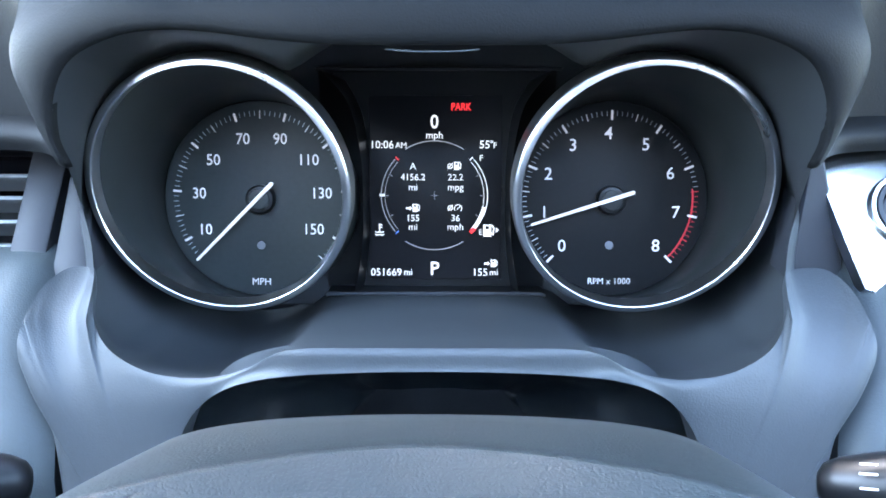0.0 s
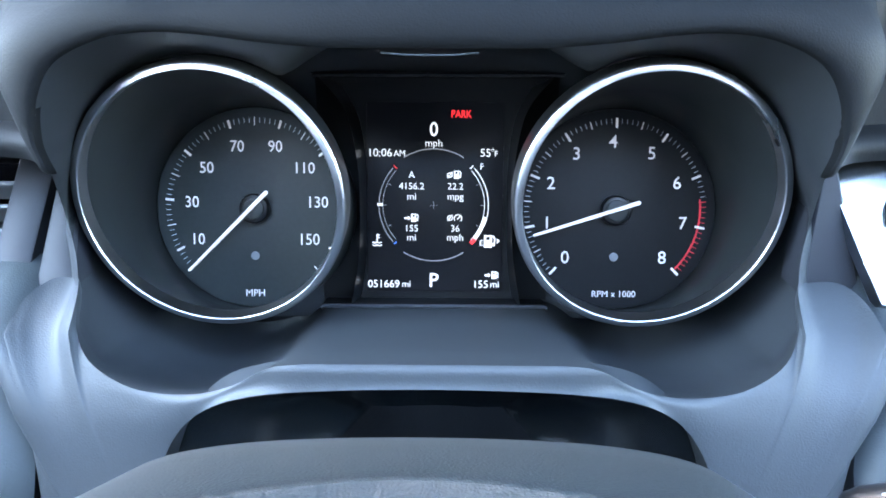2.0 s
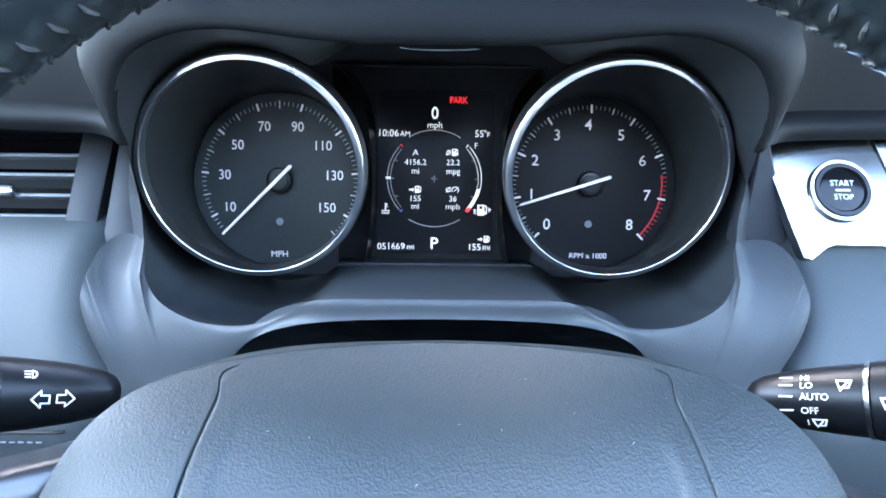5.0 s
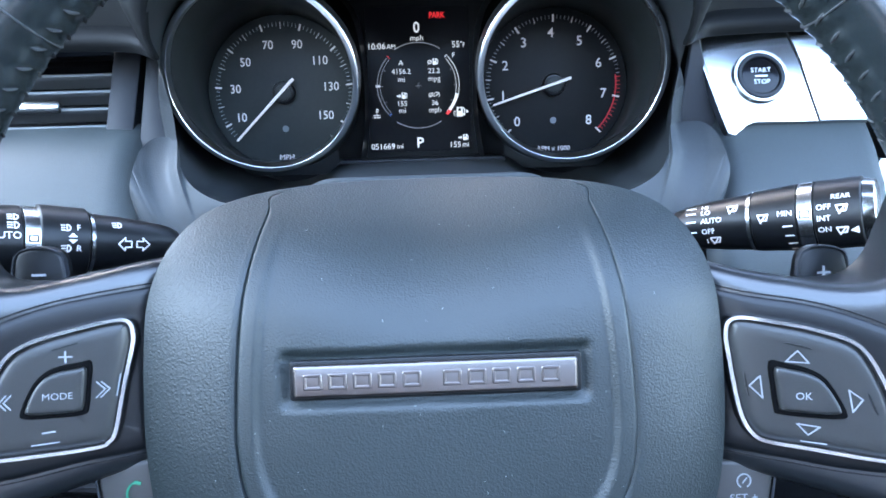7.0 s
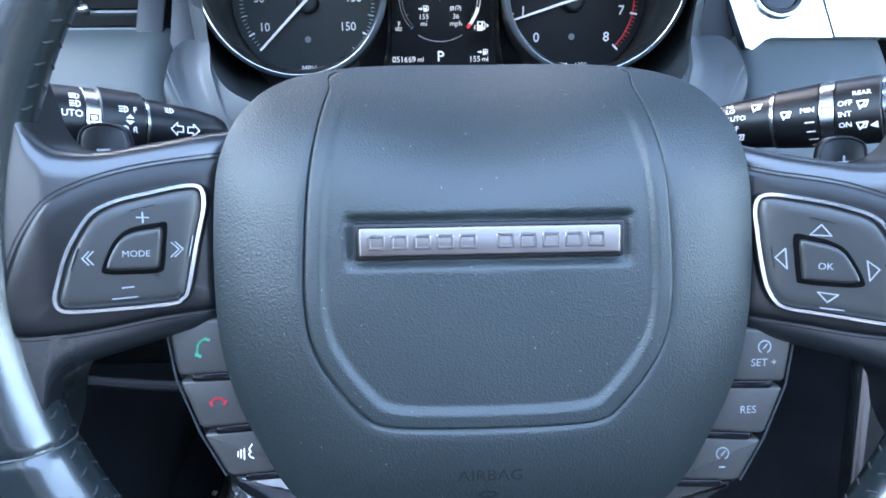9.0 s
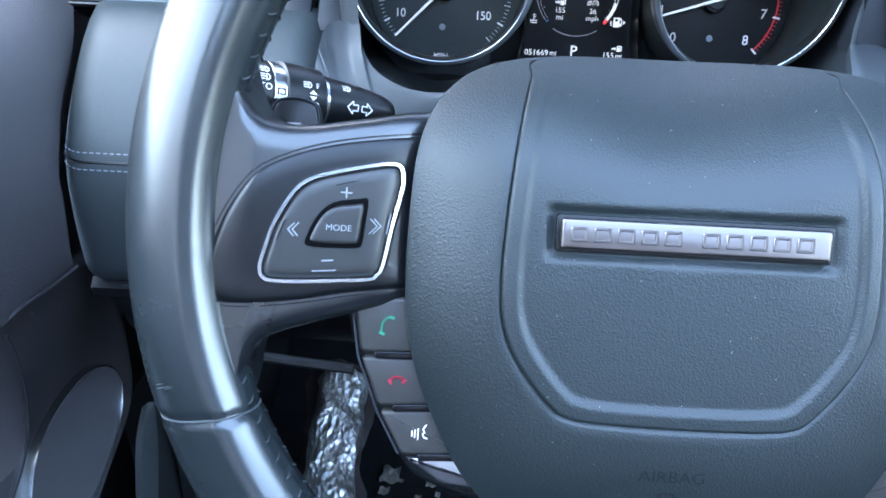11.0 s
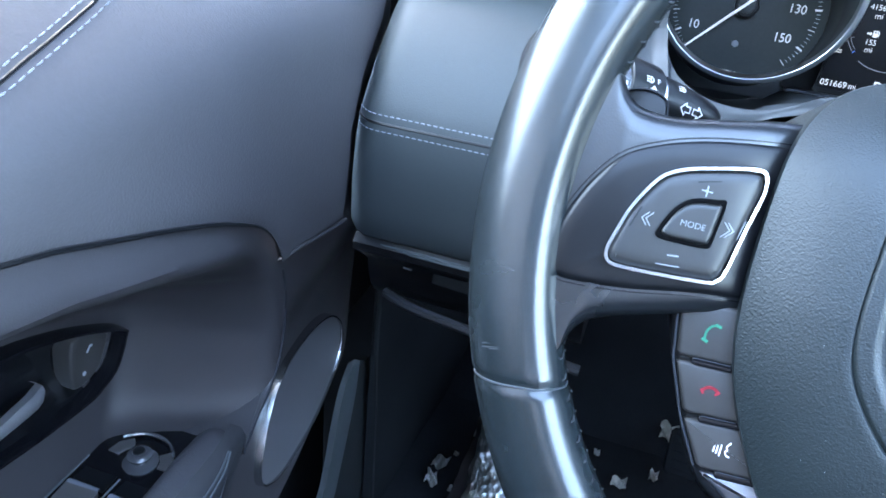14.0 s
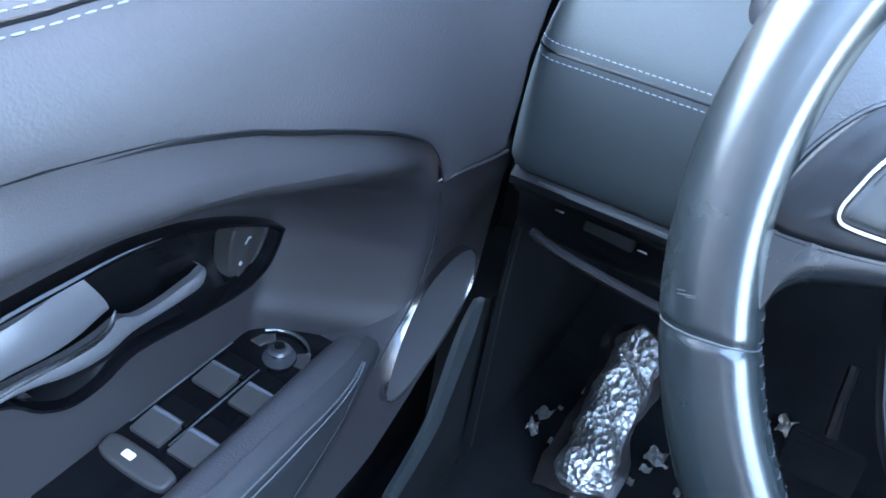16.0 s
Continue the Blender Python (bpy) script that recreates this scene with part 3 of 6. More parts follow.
for v in (.0138, .0012, -.0118, -.0249):
    part("slat", join(prism(rounded(-.102, v - .0011, .0515, v + .0011, .001, 3), -.004, .001, .0006), moved(slab(-.102, -.001, -.016, .0515, .001, -.003), Matrix.Translation((0, v + .001, 0)))), VENT_EDGE, vent, "pale edged slat")
part("tab", prism(rounded(-.0125, -.0140, .0205, -.0070, .0030), 0, .006, .0022), CHROME, vent, "bright chrome tab")

# ---- start plate and button ----
PLATE = frame_of((.2175, .3435, .7107), (1, 0, 0), (0, .60, .80))
plate = thing("start_plate", "brushed aluminium plate round the start button", "trim plate", PLATE)
part("plate", prism(smooth_line([(-.0405, .034), (.020, .0345), (.027, .012), (.0345, -.030), (-.006, -.030), (-.0105, -.0315), (-.0195, -.0385), (-.022, -.037)], 1, True), -.006, .0, .001), ALU, plate)
part("edge_strip", prism([(-.0425, .034), (-.0395, .034), (-.0215, -.038), (-.0245, -.037)], -.006, .0012, .0006), SILVER_PAINT, plate)
part("edge_strip", prism([(.0215, .0345), (.075, .0345), (.085, -.03), (.036, -.03), (.0285, .012)], -.006, .0, .001), ALU, plate, "pale aluminium plate of the centre console")
button = thing("start_button", "black round start stop button in a metal plate", "button", PLATE)
part("collar", hoop(circle(0, 0, .0178), .0032, -.001, .0035), ALU, button, "raised aluminium collar")
part("surround", hoop(circle(0, 0, .0158), .0042, -.001, .0045), SATIN_BLACK, button)
part("cap", prism(circle(0, 0, .0128), -.001, .0035, .0015), GLOSS_BLACK, button)
part("word", words("START", .0044, 0, .0036, .0037, bold=.008), GREY_PRINT, button)
part("word", words("STOP", .0044, 0, -.0042, .0037, bold=.008), GREY_PRINT, button)
part("word_bar", bars([[(-.0035, -.0003), (.0035, -.0003)]], .0011, .0036), GREY_PRINT, button)

# ---- centre console edge ----
console = thing("centre_console", "grey centre console face with bright metal edge strip", "console", frame_of((.292, .316, .660), (1, 0, 0), (0, .30, .95)))
part("face", prism(rounded(.0115, -.30, .30, .001, .004), -.02, .0, .002), BUTTON_GREY, console)
part("metal_strip", prism(smooth_line([(-.004, -.010), (-.001, .002), (.006, .004), (.060, .004), (.060, -.001), (.016, -.0015), (.0095, -.006), (.0115, -.10), (.011, -.30), (.002, -.30), (.0025, -.10)], 2, True), -.012, .002, .0015), ALU, console, "bright metal edge strip")
for k in range(3):
    key = part("console_key", prism(rounded(.016, -.045 - .05 * k, .075, -.006 - .05 * k, .003), -.004, .0028, .0012), BUTTON_GREY, console, "grey console key")
    part("icon", bars([[(.021, -.030 - .05 * k), (.021, -.024 - .05 * k), (.0255, -.020 - .05 * k), (.030, -.024 - .05 * k), (.030, -.030 - .05 * k)]], .0012, .003), WHITE_PRINT, key)

# ---- instrument cluster ----
T = radians(15)
DIAL = frame_of((.00095, .4199, .6646), (1, 0, 0), (0, math.sin(T), math.cos(T)))
cluster = thing("instrument_cluster", "twin round gauges with a lit colour display between them", "instrument cluster", DIAL)
part("backing", prism(rounded(-.172, -.035, .172, .135, .03), -.006, -.002, .001), COWL_DARK, cluster)
DC = (0.0995, 0.0262)


def polar(c, a, r):
    return c[0] + r * math.cos(radians(a)), c[1] + r * math.sin(radians(a))


def gauge(name, sign, face, label):
    c = (sign * DC[0], DC[1])
    g = part(name, prism(circle(*c, .0555, 64), -.0015, 0, .0005), face, cluster, label)
    # ring at the mouth of the can, in its own near upright plane
    ring_c = DIAL.inverted() @ Vector((CX - .0035 + sign * .0998, .3510, .7170))
    ring_m = DIAL.inverted() @ frame_of((0, 0, 0), (1, sign * .045, 0), (0, -.05, 1))
    r3 = ring_m.to_3x3()

    def mouth(r, w):
        return [ring_c + r3 @ Vector((r * math.cos(2 * math.pi * i / 96), r * math.sin(2 * math.pi * i / 96), w)) for i in range(96)]
    base = [Vector((c[0] + .0560 * math.cos(2 * math.pi * i / 96), c[1] + .0560 * math.sin(2 * math.pi * i / 96), -.001)) for i in range(96)]
    m1 = mouth(.0592, -.003)
    ledge = [b.lerp(q, .50) for b, q in zip(base, m1)]
    lip_ = [b.lerp(q, .515) + (q - ring_c) * .008 for b, q in zip(base, m1)]
    part("can", loft([base, [b.lerp(w, .5) for b, w in zip(base, ledge)], ledge, lip_, m1], True), CAN_BLACK, g, "black tapered gauge tube")
    part("ring", loft([mouth(r, w) for r, w in ((.0584, -.006), (.0586, .0012), (.0588, .0019), (.0592, .0022), (.0602, .00205), (.0612, .00175), (.0621, .0013), (.0626, .0006), (.0629, -.001), (.0628, -.005), (.0624, -.012))], True), RING_SILVER, g, "satin chrome bezel ring")
    return g, c


speedo, cL = gauge("speedometer", -1, FACE_HAZED, "speedometer dial reading zero, its face paled with painted haze")
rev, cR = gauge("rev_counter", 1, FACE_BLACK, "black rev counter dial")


def tick(c, a, r0, r1, wd, w=.0003):
    return bars([[polar(c, a, r0), polar(c, a, r1)]], wd, w, .0002)


for s in range(0, 162, 2):
    a = 225 - 1.6875 * s
    if s % 20 == 10:
        part("major_tick", tick(cL, a, .0462, .0502, .00125), WHITE_PRINT, speedo)
    elif s % 10 == 0 and s:
        part("mid_tick", tick(cL, a, .0458, .0502, .00050), WHITE_PRINT, speedo)
    elif s:
        part("minor_tick", tick(cL, a, .0474, .0500, .00032), GREY_PRINT, speedo)
for s, (x, y) in zip(range(10, 151, 20), ((-132.2, 8.7), (-135.1, 29.4), (-126.5, 48.4), (-109.4, 60.2), (-88.2, 60.2), (-72.4, 48.4), (-65.2, 29.5), (-70.1, 8.8))):
    part("numeral", words(str(s), .0088, x / 1000, y / 1000, .0004, bold=.004, stretch=.93), WHITE_PRINT, speedo)
part("word", words("MPH", .0056, -.1005, -.0214, .0004), WHITE_PRINT, speedo)
part("sensor_dot", prism(circle(-.1003, -.0002, .0024, 20), .0001, .0005, .0002), ICON_GREY, speedo)
for i in range(81):
    r = i / 10
    a = 225 - 33.75 * r
    hot = r >= 6.49
    if i % 10 == 0:
        part("major_tick", tick(cR, a, .0456, .0502, .00125), WHITE_PRINT, rev)
    elif i % 5 == 0:
        part("mid_tick", tick(cR, a, .0464, .0502, .00055), RED_PRINT if hot else WHITE_PRINT, rev)
    else:
        part("minor_tick", tick(cR, a, .0476, .0500, .00032), RED_PRINT if hot else GREY_PRINT, rev)
part("red_band", bars([[polar(cR, 225 - 33.75 * (6.45 + 1.5 * k / 24), .0470) for k in range(25)]], .0009, .0002), RED_PRINT, rev, "red limit arc")
for s, (x, y) in enumerate(((72.4, -0.4), (62.1, 18.8), (64.0, 40.7), (77.8, 56.9), (97.8, 63.6), (119.0, 57.3), (133.3, 41.1), (137.0, 18.9), (126.2, -0.3))):
    part("numeral", words(str(s), .0098, x / 1000, y / 1000, .0004, bold=.004), WHITE_PRINT, rev)
part("word", words("RPM x 1000", .0050, .0998, -.0207, .0004), WHITE_PRINT, rev)
part("sensor_dot", prism(circle(.0995, .0002, .0024, 20), .0001, .0005, .0002), ICON_GREY, rev)


def needle(c, tip, tail, g):
    t, b = Vector(tip), Vector(tail)
    d = (t - b).normalized()
    s = Vector((-d.y, d.x))
    q = [b - s * .0011, t - s * .0007, t + d * .0006, t + s * .0007, b + s * .0011, b - d * .0008]
    part("needle", prism([tuple(p) for p in q], .0075, .0092, .0004), NEEDLE_WHITE, g, "white pointer")
    m = c
    part("hub_cap", prism(circle(*m, .0082, 32), .0, .0062, .0012), SATIN_BLACK, g)
    part("hub_cap_top", prism(circle(*m, .0058, 32), .006, .0070, .0004), FACE_HAZED, g)


needle(cL, (-.1347, -.0077), (-.0917, .0354), speedo)
needle(cR, (.0542, .0125), (.1111, .0307), rev)

# display with its bezel
display = part("display", prism(rounded(-.0378, -.0198, .0376, .0848, .001), -.0015, .0004, .0002), SCREEN_BLACK, cluster, "lit black colour display")
part("display_surround", prism(smooth_line([(-.062, -.024), (.062, -.024), (.068, .1), (-.066, .1)], 1, True), -.002, -.0004, .0004), FACE_BLACK, cluster)
part("lower_rail", sweep([(-.0605, -.0262, .018), (-.0585, -.0252, .018), (.0585, -.0252, .018), (.0610, -.0262, .018)], .0013, 8), GREY_TRIM, cluster, "glossy lower rail")
part("lower_sill", loft([[(-.0615, -.0268, .019), (.0615, -.0268, .019)], [(-.060, -.0235, .0), (.060, -.0235, .0)]], False), SATIN_BLACK, cluster)
part("upper_rail", sweep([(-.0625, .0960, .028), (.0665, .0960, .028)], .0011, 8), SATIN_BLACK, cluster)
part("upper_sill", loft([[(-.0635, .0965, .028), (.0675, .0965, .028)], [(-.066, .0985, .0), (.069, .0985, .0)]], False), CAN_BLACK, cluster)
for s in (-1, 1):
    near = smooth_line([(s * u + .001, v, w) for u, v, w in ((.0610, .0955, .028), (.0470, .078, .026), (.0412, .052, .023), (.0400, .026, .021), (.0412, .0, .019), (.0455, -.025, .017))], 5)
    far = smooth_line([(s * u + .001, v, 0) for u, v in ((.052, .093), (.0430, .076), (.0393, .051), (.0389, .026), (.0393, .0), (.0420, -.022))], 5)
    part("side_wing", loft([near, far], False), SATIN_BLACK, cluster)


def shown(name, data, mat=LIT_WHITE):
    return part(name, moved(data, Matrix.Translation((0, 0, .0006))), mat, display)


def pump(x, y, s=1.0):
    u = .001 * s
    return join(bars([[(x - 1.6 * u, y - 2 * u), (x - 1.6 * u, y + 2 * u)], [(x - .9 * u, y - 2 * u), (x - .9 * u, y + 0.2 * u)], [(x - .1 * u, y - 2 * u), (x - .1 * u, y + .2 * u)], [(x + .5 * u, y - 2 * u), (x + .5 * u, y + 2 * u)]], .8 * u),
                bars([[(x - 1.6 * u, y + 1.9 * u), (x + .5 * u, y + 1.9 * u)], [(x + .9 * u, y - .8 * u), (x + 1.6 * u, y - 1.6 * u), (x + 1.9 * u, y + .9 * u), (x + 1.2 * u, y + 1.9 * u)]], .5 * u))


def arrow(x, y, s=1.0):
    u = .001 * s
    return join(bars([[(x - 1.6 * u, y), (x + .2 * u, y)]], 1.0 * u), ([(x + .1 * u, y + 1.3 * u, .0), (x + 1.6 * u, y, .0), (x + .1 * u, y - 1.3 * u, .0)], [(0, 2, 1)]))


def crossed_o(x, y):
    c = circle(x, y, .0013, 14)
    return bars([c + [c[0]], [(x - .0013, y - .0016), (x + .0013, y + .0016)]], .00045)


shown("word", words("PARK", .0058, .0143, .0783, 0, bold=.02, stretch=.8), LIT_RED)
shown("figure", words("0", .0108, -.0007, .0698, 0, bold=.01, stretch=.9))
shown("word", words("mph", .0056, -.0007, .0625, 0))
shown("figure", words("10:06", .0062, -.0305, .0571, 0))
shown("word", words("AM", .0046, -.0196, .0568, 0))
shown("figure", words("55", .0062, .0278, .0572, 0))
shown("word", words("F", .0046, .0336, .0568, 0))
shown("degree_mark", bars([circle(.0317, .0590, .0006, 8) + [(.0323, .0590)]], .0003))
shown("word", words("A", .0054, -.0129, .0450, 0))
shown("figure", words("4156.2", .0052, -.0129, .0388, 0))
shown("word", words("mi", .0054, -.0129, .0332, 0))
shown("average_mark", crossed_o(.0082, .0452))
shown("pump_icon", pump(.0124, .0454))
shown("figure", words("22.2", .0052, .0113, .0388, 0))
shown("word", words("mpg", .0054, .0113, .0332, 0))
shown("arrow_icon", arrow(-.0150, .0213))
shown("pump_icon", pump(-.0112, .0215))
shown("figure", words("155", .0052, -.0130, .0155, 0))
shown("word", words("mi", .0054, -.0130, .0105, 0))
shown("average_mark", crossed_o(.0084, .0215))
gauge_arc = [(.0128 + .0021 * math.cos(radians(a)), .0212 + .0021 * math.sin(radians(a))) for a in range(-40, 230, 18)]
shown("speed_icon", bars([gauge_arc, [(.0124, .0208), (.0140, .0224)]], .0005))
shown("figure", words("36", .0052, .0113, .0155, 0))
shown("word", words("mph", .0054, .0113, .0105, 0))
shown("figure", words("051669", .0060, -.0284, -.0157, 0))
shown("word", words("mi", .0052, -.0158, -.0157, 0))
shown("gear_letter", words("P", .0108, -.0006, -.0137, 0, bold=.008))
shown("figure", words("155", .0060, .0256, -.0157, 0))
shown("word", words("mi", .0052, .0335, -.0157, 0))
shown("arrow_icon", arrow(.0297, -.0104, .95))
shown("pump_icon", pump(.0336, -.0103, .95))
for a0, a1, nm in ((58, 122, "upper_arc"), (238, 302, "lower_arc")):
    shown(nm, bars([[(-.0007 + .0310 * math.cos(radians(a)), .0285 + .0310 * math.sin(radians(a))) for a in np.linspace(a0, a1, 20)]], .00055), LIT_DIM)
shown("fine_arc", bars([[(-.0007 + .0303 * math.cos(radians(a)), .0285 + .0303 * math.sin(radians(a))) for a in np.linspace(138, 222, 24)]], .00045), LIT_DIM)
shown("fine_arc", bars([[(-.0007 + .0282 * math.cos(radians(a)), .0285 + .0282 * math.sin(radians(a))) for a in np.linspace(138, 222, 24)]], .0003), LIT_DIM)
shown("pointer_mark", bars([[(-.0315, .0288), (-.0292, .0288)]], .0016))
shown("fine_arc", bars([[(-.0007 + .0303 * math.cos(radians(a)), .0285 + .0303 * math.sin(radians(a))) for a in np.linspace(-22, 42, 20)]], .00045))
shown("fine_arc", bars([[(-.0007 + .0282 * math.cos(radians(a)), .0285 + .0282 * math.sin(radians(a))) for a in np.linspace(-42, 42, 24)]], .0003))
shown("fuel_bar", bars([[(-.0007 + .0293 * math.cos(radians(a)), .0285 + .0293 * math.sin(radians(a))) for a in np.linspace(-38, -14, 10)]], .0020))
shown("reserve_mark", bars([[(.0204, .0078), (.0222, .0098)]], .0022), LIT_RED)
shown("full_mark", bars([[(.0195, .0487), (.0209, .0502)]], .0006))
shown("hot_mark", bars([[(-.0226, .0502), (-.0211, .0487)]], .0006), LIT_RED)
shown("cold_mark", bars([[(-.0226, .0070), (-.0213, .0083)]], .0006), LIT_BLUE)
shown("word", words("F", .0048, .0258, .0497, 0))
shown("word", words("E", .0044, .0258, .0075, 0))
shown("pump_icon", pump(.0304, .0086, 1.55))
shown("pump_arrow", ([(.0345, .0104, 0), (.0362, .0088, 0), (.0345, .0072, 0)], [(0, 2, 1)]))
shown("coolant_icon", bars([[(-.0321, .0122), (-.0321, .0082)], [(-.0321, .0118), (-.0308, .0118)], [(-.0321, .0104), (-.0308, .0104)], [(-.0345, .0078), (-.0334, .0073), (-.0321, .0078), (-.0308, .0073), (-.0297, .0078)], [(-.0345, .0063), (-.0334, .0058), (-.0321, .0063), (-.0308, .0058), (-.0297, .0063)]], .0006))
for a in (155, 180, 205, 25, 0, -25):
    shown("graduation", bars([[(-.0007 + r * math.cos(radians(a)), .0285 + r * math.sin(radians(a))) for r in (.0262, .0274)]], .0004), LIT_DIM)
shown("centre_cross", bars([[(-.0027, .0285), (.0013, .0285)], [(-.0007, .0265), (-.0007, .0305)]], .0002), LIT_DIM)

# ---- steering wheel ----
TW = radians(23)
WHEEL = frame_of((.0033, .0689, .6827), (1, 0, 0), (0, math.sin(TW), math.cos(TW)))
wheel = thing("steering_wheel", "dark leather steering wheel with buttons, parked straight", "steering wheel", WHEEL)
RC, RR = (0.004, -0.004), 0.1855


def rim_ring(a, grow=0.0, skew=0.0):
    """The rim's cross section at angle a (degrees), turned by skew towards its outer side."""
    out = []
    top = step(.35, .75, math.sin(radians(a)))
    for k in range(32):
        t = 2 * math.pi * k / 32
        c, s = math.cos(t), math.sin(t)
        b = a + skew * (1 + c)
        ca, sa = math.cos(radians(b)), math.sin(radians(b))
        # flattened outer side, ridge on the inner front
        rr = (.0175 + grow + .002 * top) * math.copysign(abs(c) ** 0.88, c) + .0035 * top
        # puckers between the stitches
        rr += .0004 * top * step(-.70, -.92, c) * math.cos(radians(136 * (a - 1.3)))
        ww = (.0160 + grow) * math.copysign(abs(s) ** 0.88, s)
        ww += .0018 * math.exp(-((c + .45) / .28) ** 2) if s > 0 else 0
        # the leather is drawn in along the two lower cross seams
        for seam, lean in ((203, -1.5), (337, 1.5)):
            nip = math.exp(-((b % 360 - seam - lean * (1 + c)) / .55) ** 2)
            rr -= .0009 * nip * c
            ww -= .0009 * nip * s
        r = RR + rr
        out.append((RC[0] + r * ca, RC[1] + r * sa, -.0105 + ww))
    return out


part("rim", loft([rim_ring(360 * i / 816) for i in range(816)] + [rim_ring(0)], True), RIM_LEATHER, wheel, "worn dark leather rim")
for a, lean in ((203, -1.5), (337, 1.5), (137, 0), (43, 0)):
    loop = rim_ring(a, .0002, lean)
    part("rim_seam", sweep([*loop, loop[0]], .00036, 6, False), SEAM_THREAD if lean else DARK_THREAD, wheel, "stitched cross seam")
for a, k, n in ((196.6, 5, 1), (197.0, 5, 2), (197.2, 6, 1)):
    part("scuff", sweep([Vector(q) for q in rim_ring(a, -.00005)[k:k + n + 1]], [.00018] * n + [.0001], 5), DARK_THREAD, wheel, "small pale scuff")
thr = []
for k in range(136):
    a0 = 360 * k / 136
    top = step(.35, .75, math.sin(radians(a0)))
    for a1, w0, w1 in ((a0 + .9, -.0098, -.0032), (a0 + .9, -.0112, -.0172)):
        ends = []
        for f in (0, .2, .4, .6, .8, 1):
            a, w = a0 + (a1 - a0) * f, w0 + (w1 - w0) * f
            r = RR - .0173 + .0015 * top + .0016 * (2 * f - 1) ** 4
            ends.append((RC[0] + r * math.cos(radians(a)), RC[1] + r * math.sin(radians(a)), w))
        thr.append(sweep(ends, [.0002, *[.00035 + .0003 * top] * 4, .0002], 5))
part("rim_stitching", join(*thr), DARK_THREAD, wheel, "dark thread along the inner edge")


def dish(u, v, w):
    """The spokes dip towards the hub."""
    return u, v, w - .30 * max(0.0, .152 - abs(u)) - .003 - 11.0 * max(0.0, .115 - max(abs(u), .072)) ** 2


def mirror_line(line, s):
    """The wheel stands a touch clockwise, so the other spoke sits lower."""
    return [(s * u if s > 0 else -u + .008 * step(.145, .172, abs(u)), v - (.0085 * step(.06, .11, abs(u)) if s < 0 else 0)) for u, v in line]


SPOKE_TOP = [(-.066, .0450), (-.0855, .0421), (-.094, .0408), (-.1035, .0393), (-.113, .0373), (-.1235, .0354), (-.1335, .0336), (-.1430, .0332), (-.1510, .0350), (-.1565, .0415), (-.1605, .054), (-.1655, .070), (-.1712, .080)]
SPOKE_LOW = [(-.066, -.030), (-.080, -.0310), (-.095, -.0322), (-.112, -.0338), (-.120, -.0358), (-.128, -.0378), (-.1360, -.0398), (-.1430, -.0418), (-.1510, -.0455), (-.1555, -.0530), (-.1575, -.066), (-.1625, -.080), (-.1682, -.088)]


def skin(upper, lower, r, deep, n=60, k=30):
    """A panel between two edge lines with rounded edges, warped to the spokes' dip."""
    a, b = smooth_line(upper, 5), smooth_line(lower, 5)
    rows = []
    for jj in range(k + 1):
        t = .5 - .5 * math.cos(math.pi * jj / k)
        row = []
        for p, q in zip(a, b):
            d = min(t, 1 - t) * (q - p).length
            x = 1 - min(1.0, d / r)
            row.append((p.x + (q.x - p.x) * t, p.y + (q.y - p.y) * t, .0005 - r * (1 - math.sqrt(max(0.0, 1 - x * x)))))
        rows.append(row)
    rows = [[(x, y, w - deep) for x, y, w in rows[0]]] + rows + [[(x, y, w - deep) for x, y, w in rows[-1]]]
    return warped(loft(rows, False), dish)


INSET = [(-.076, .0322), (-.0902, .0322), (-.1064, .0306), (-.1257, .0274), (-.1411, .0226), (-.1526, .0159), (-.1618, .0033), (-.168, -.0113), (-.1704, -.0225), (-.1690, -.0285), (-.1640, -.0308), (-.1577, -.0312), (-.1375, -.0298), (-.1167, -.0268), (-.095, -.0255), (-.076, -.0250)]
RING_L = [(-.1064, .0220), (-.1015, .0205), (-.1003, .0150), (-.1012, .0090), (-.1035, -.0012), (-.1065, -.0165), (-.1090, -.0205), (-.1126, -.0220), (-.128, -.0226), (-.1435, -.0226), (-.1485, -.0210), (-.1500, -.0165), (-.1482, -.0090), (-.1450, .0005), (-.1383, .0117), (-.1310, .0165), (-.1198, .0195)]
RING_R = [(.1040, .0152), (.1000, .0130), (.0990, .0080), (.0997, .0009), (.1012, -.0100), (.1032, -.0200), (.1060, -.0258), (.1105, -.0290), (.1234, -.0310), (.1440, -.0340), (.1490, -.0335), (.1512, -.0295), (.1505, -.0200), (.1478, -.0090), (.1402, .0052), (.1278, .0108), (.1134, .0140)]
MODE = [(-.1146, .0059), (-.1175, .0061), (-.1244, .0050), (-.1288, .0014), (-.1320, -.0051), (-.1315, -.0075), (-.1243, -.0080), (-.1172, -.0079), (-.1158, -.0060), (-.1152, -.0010)]


def raised(name, line, w0, w1, bev, mat, parent, label="", steps=1):
    return part(name, warped(prism(smooth_line(line, steps, True) if steps > 1 else line, w0, w1, bev, fill=True), dish), mat, parent, label)


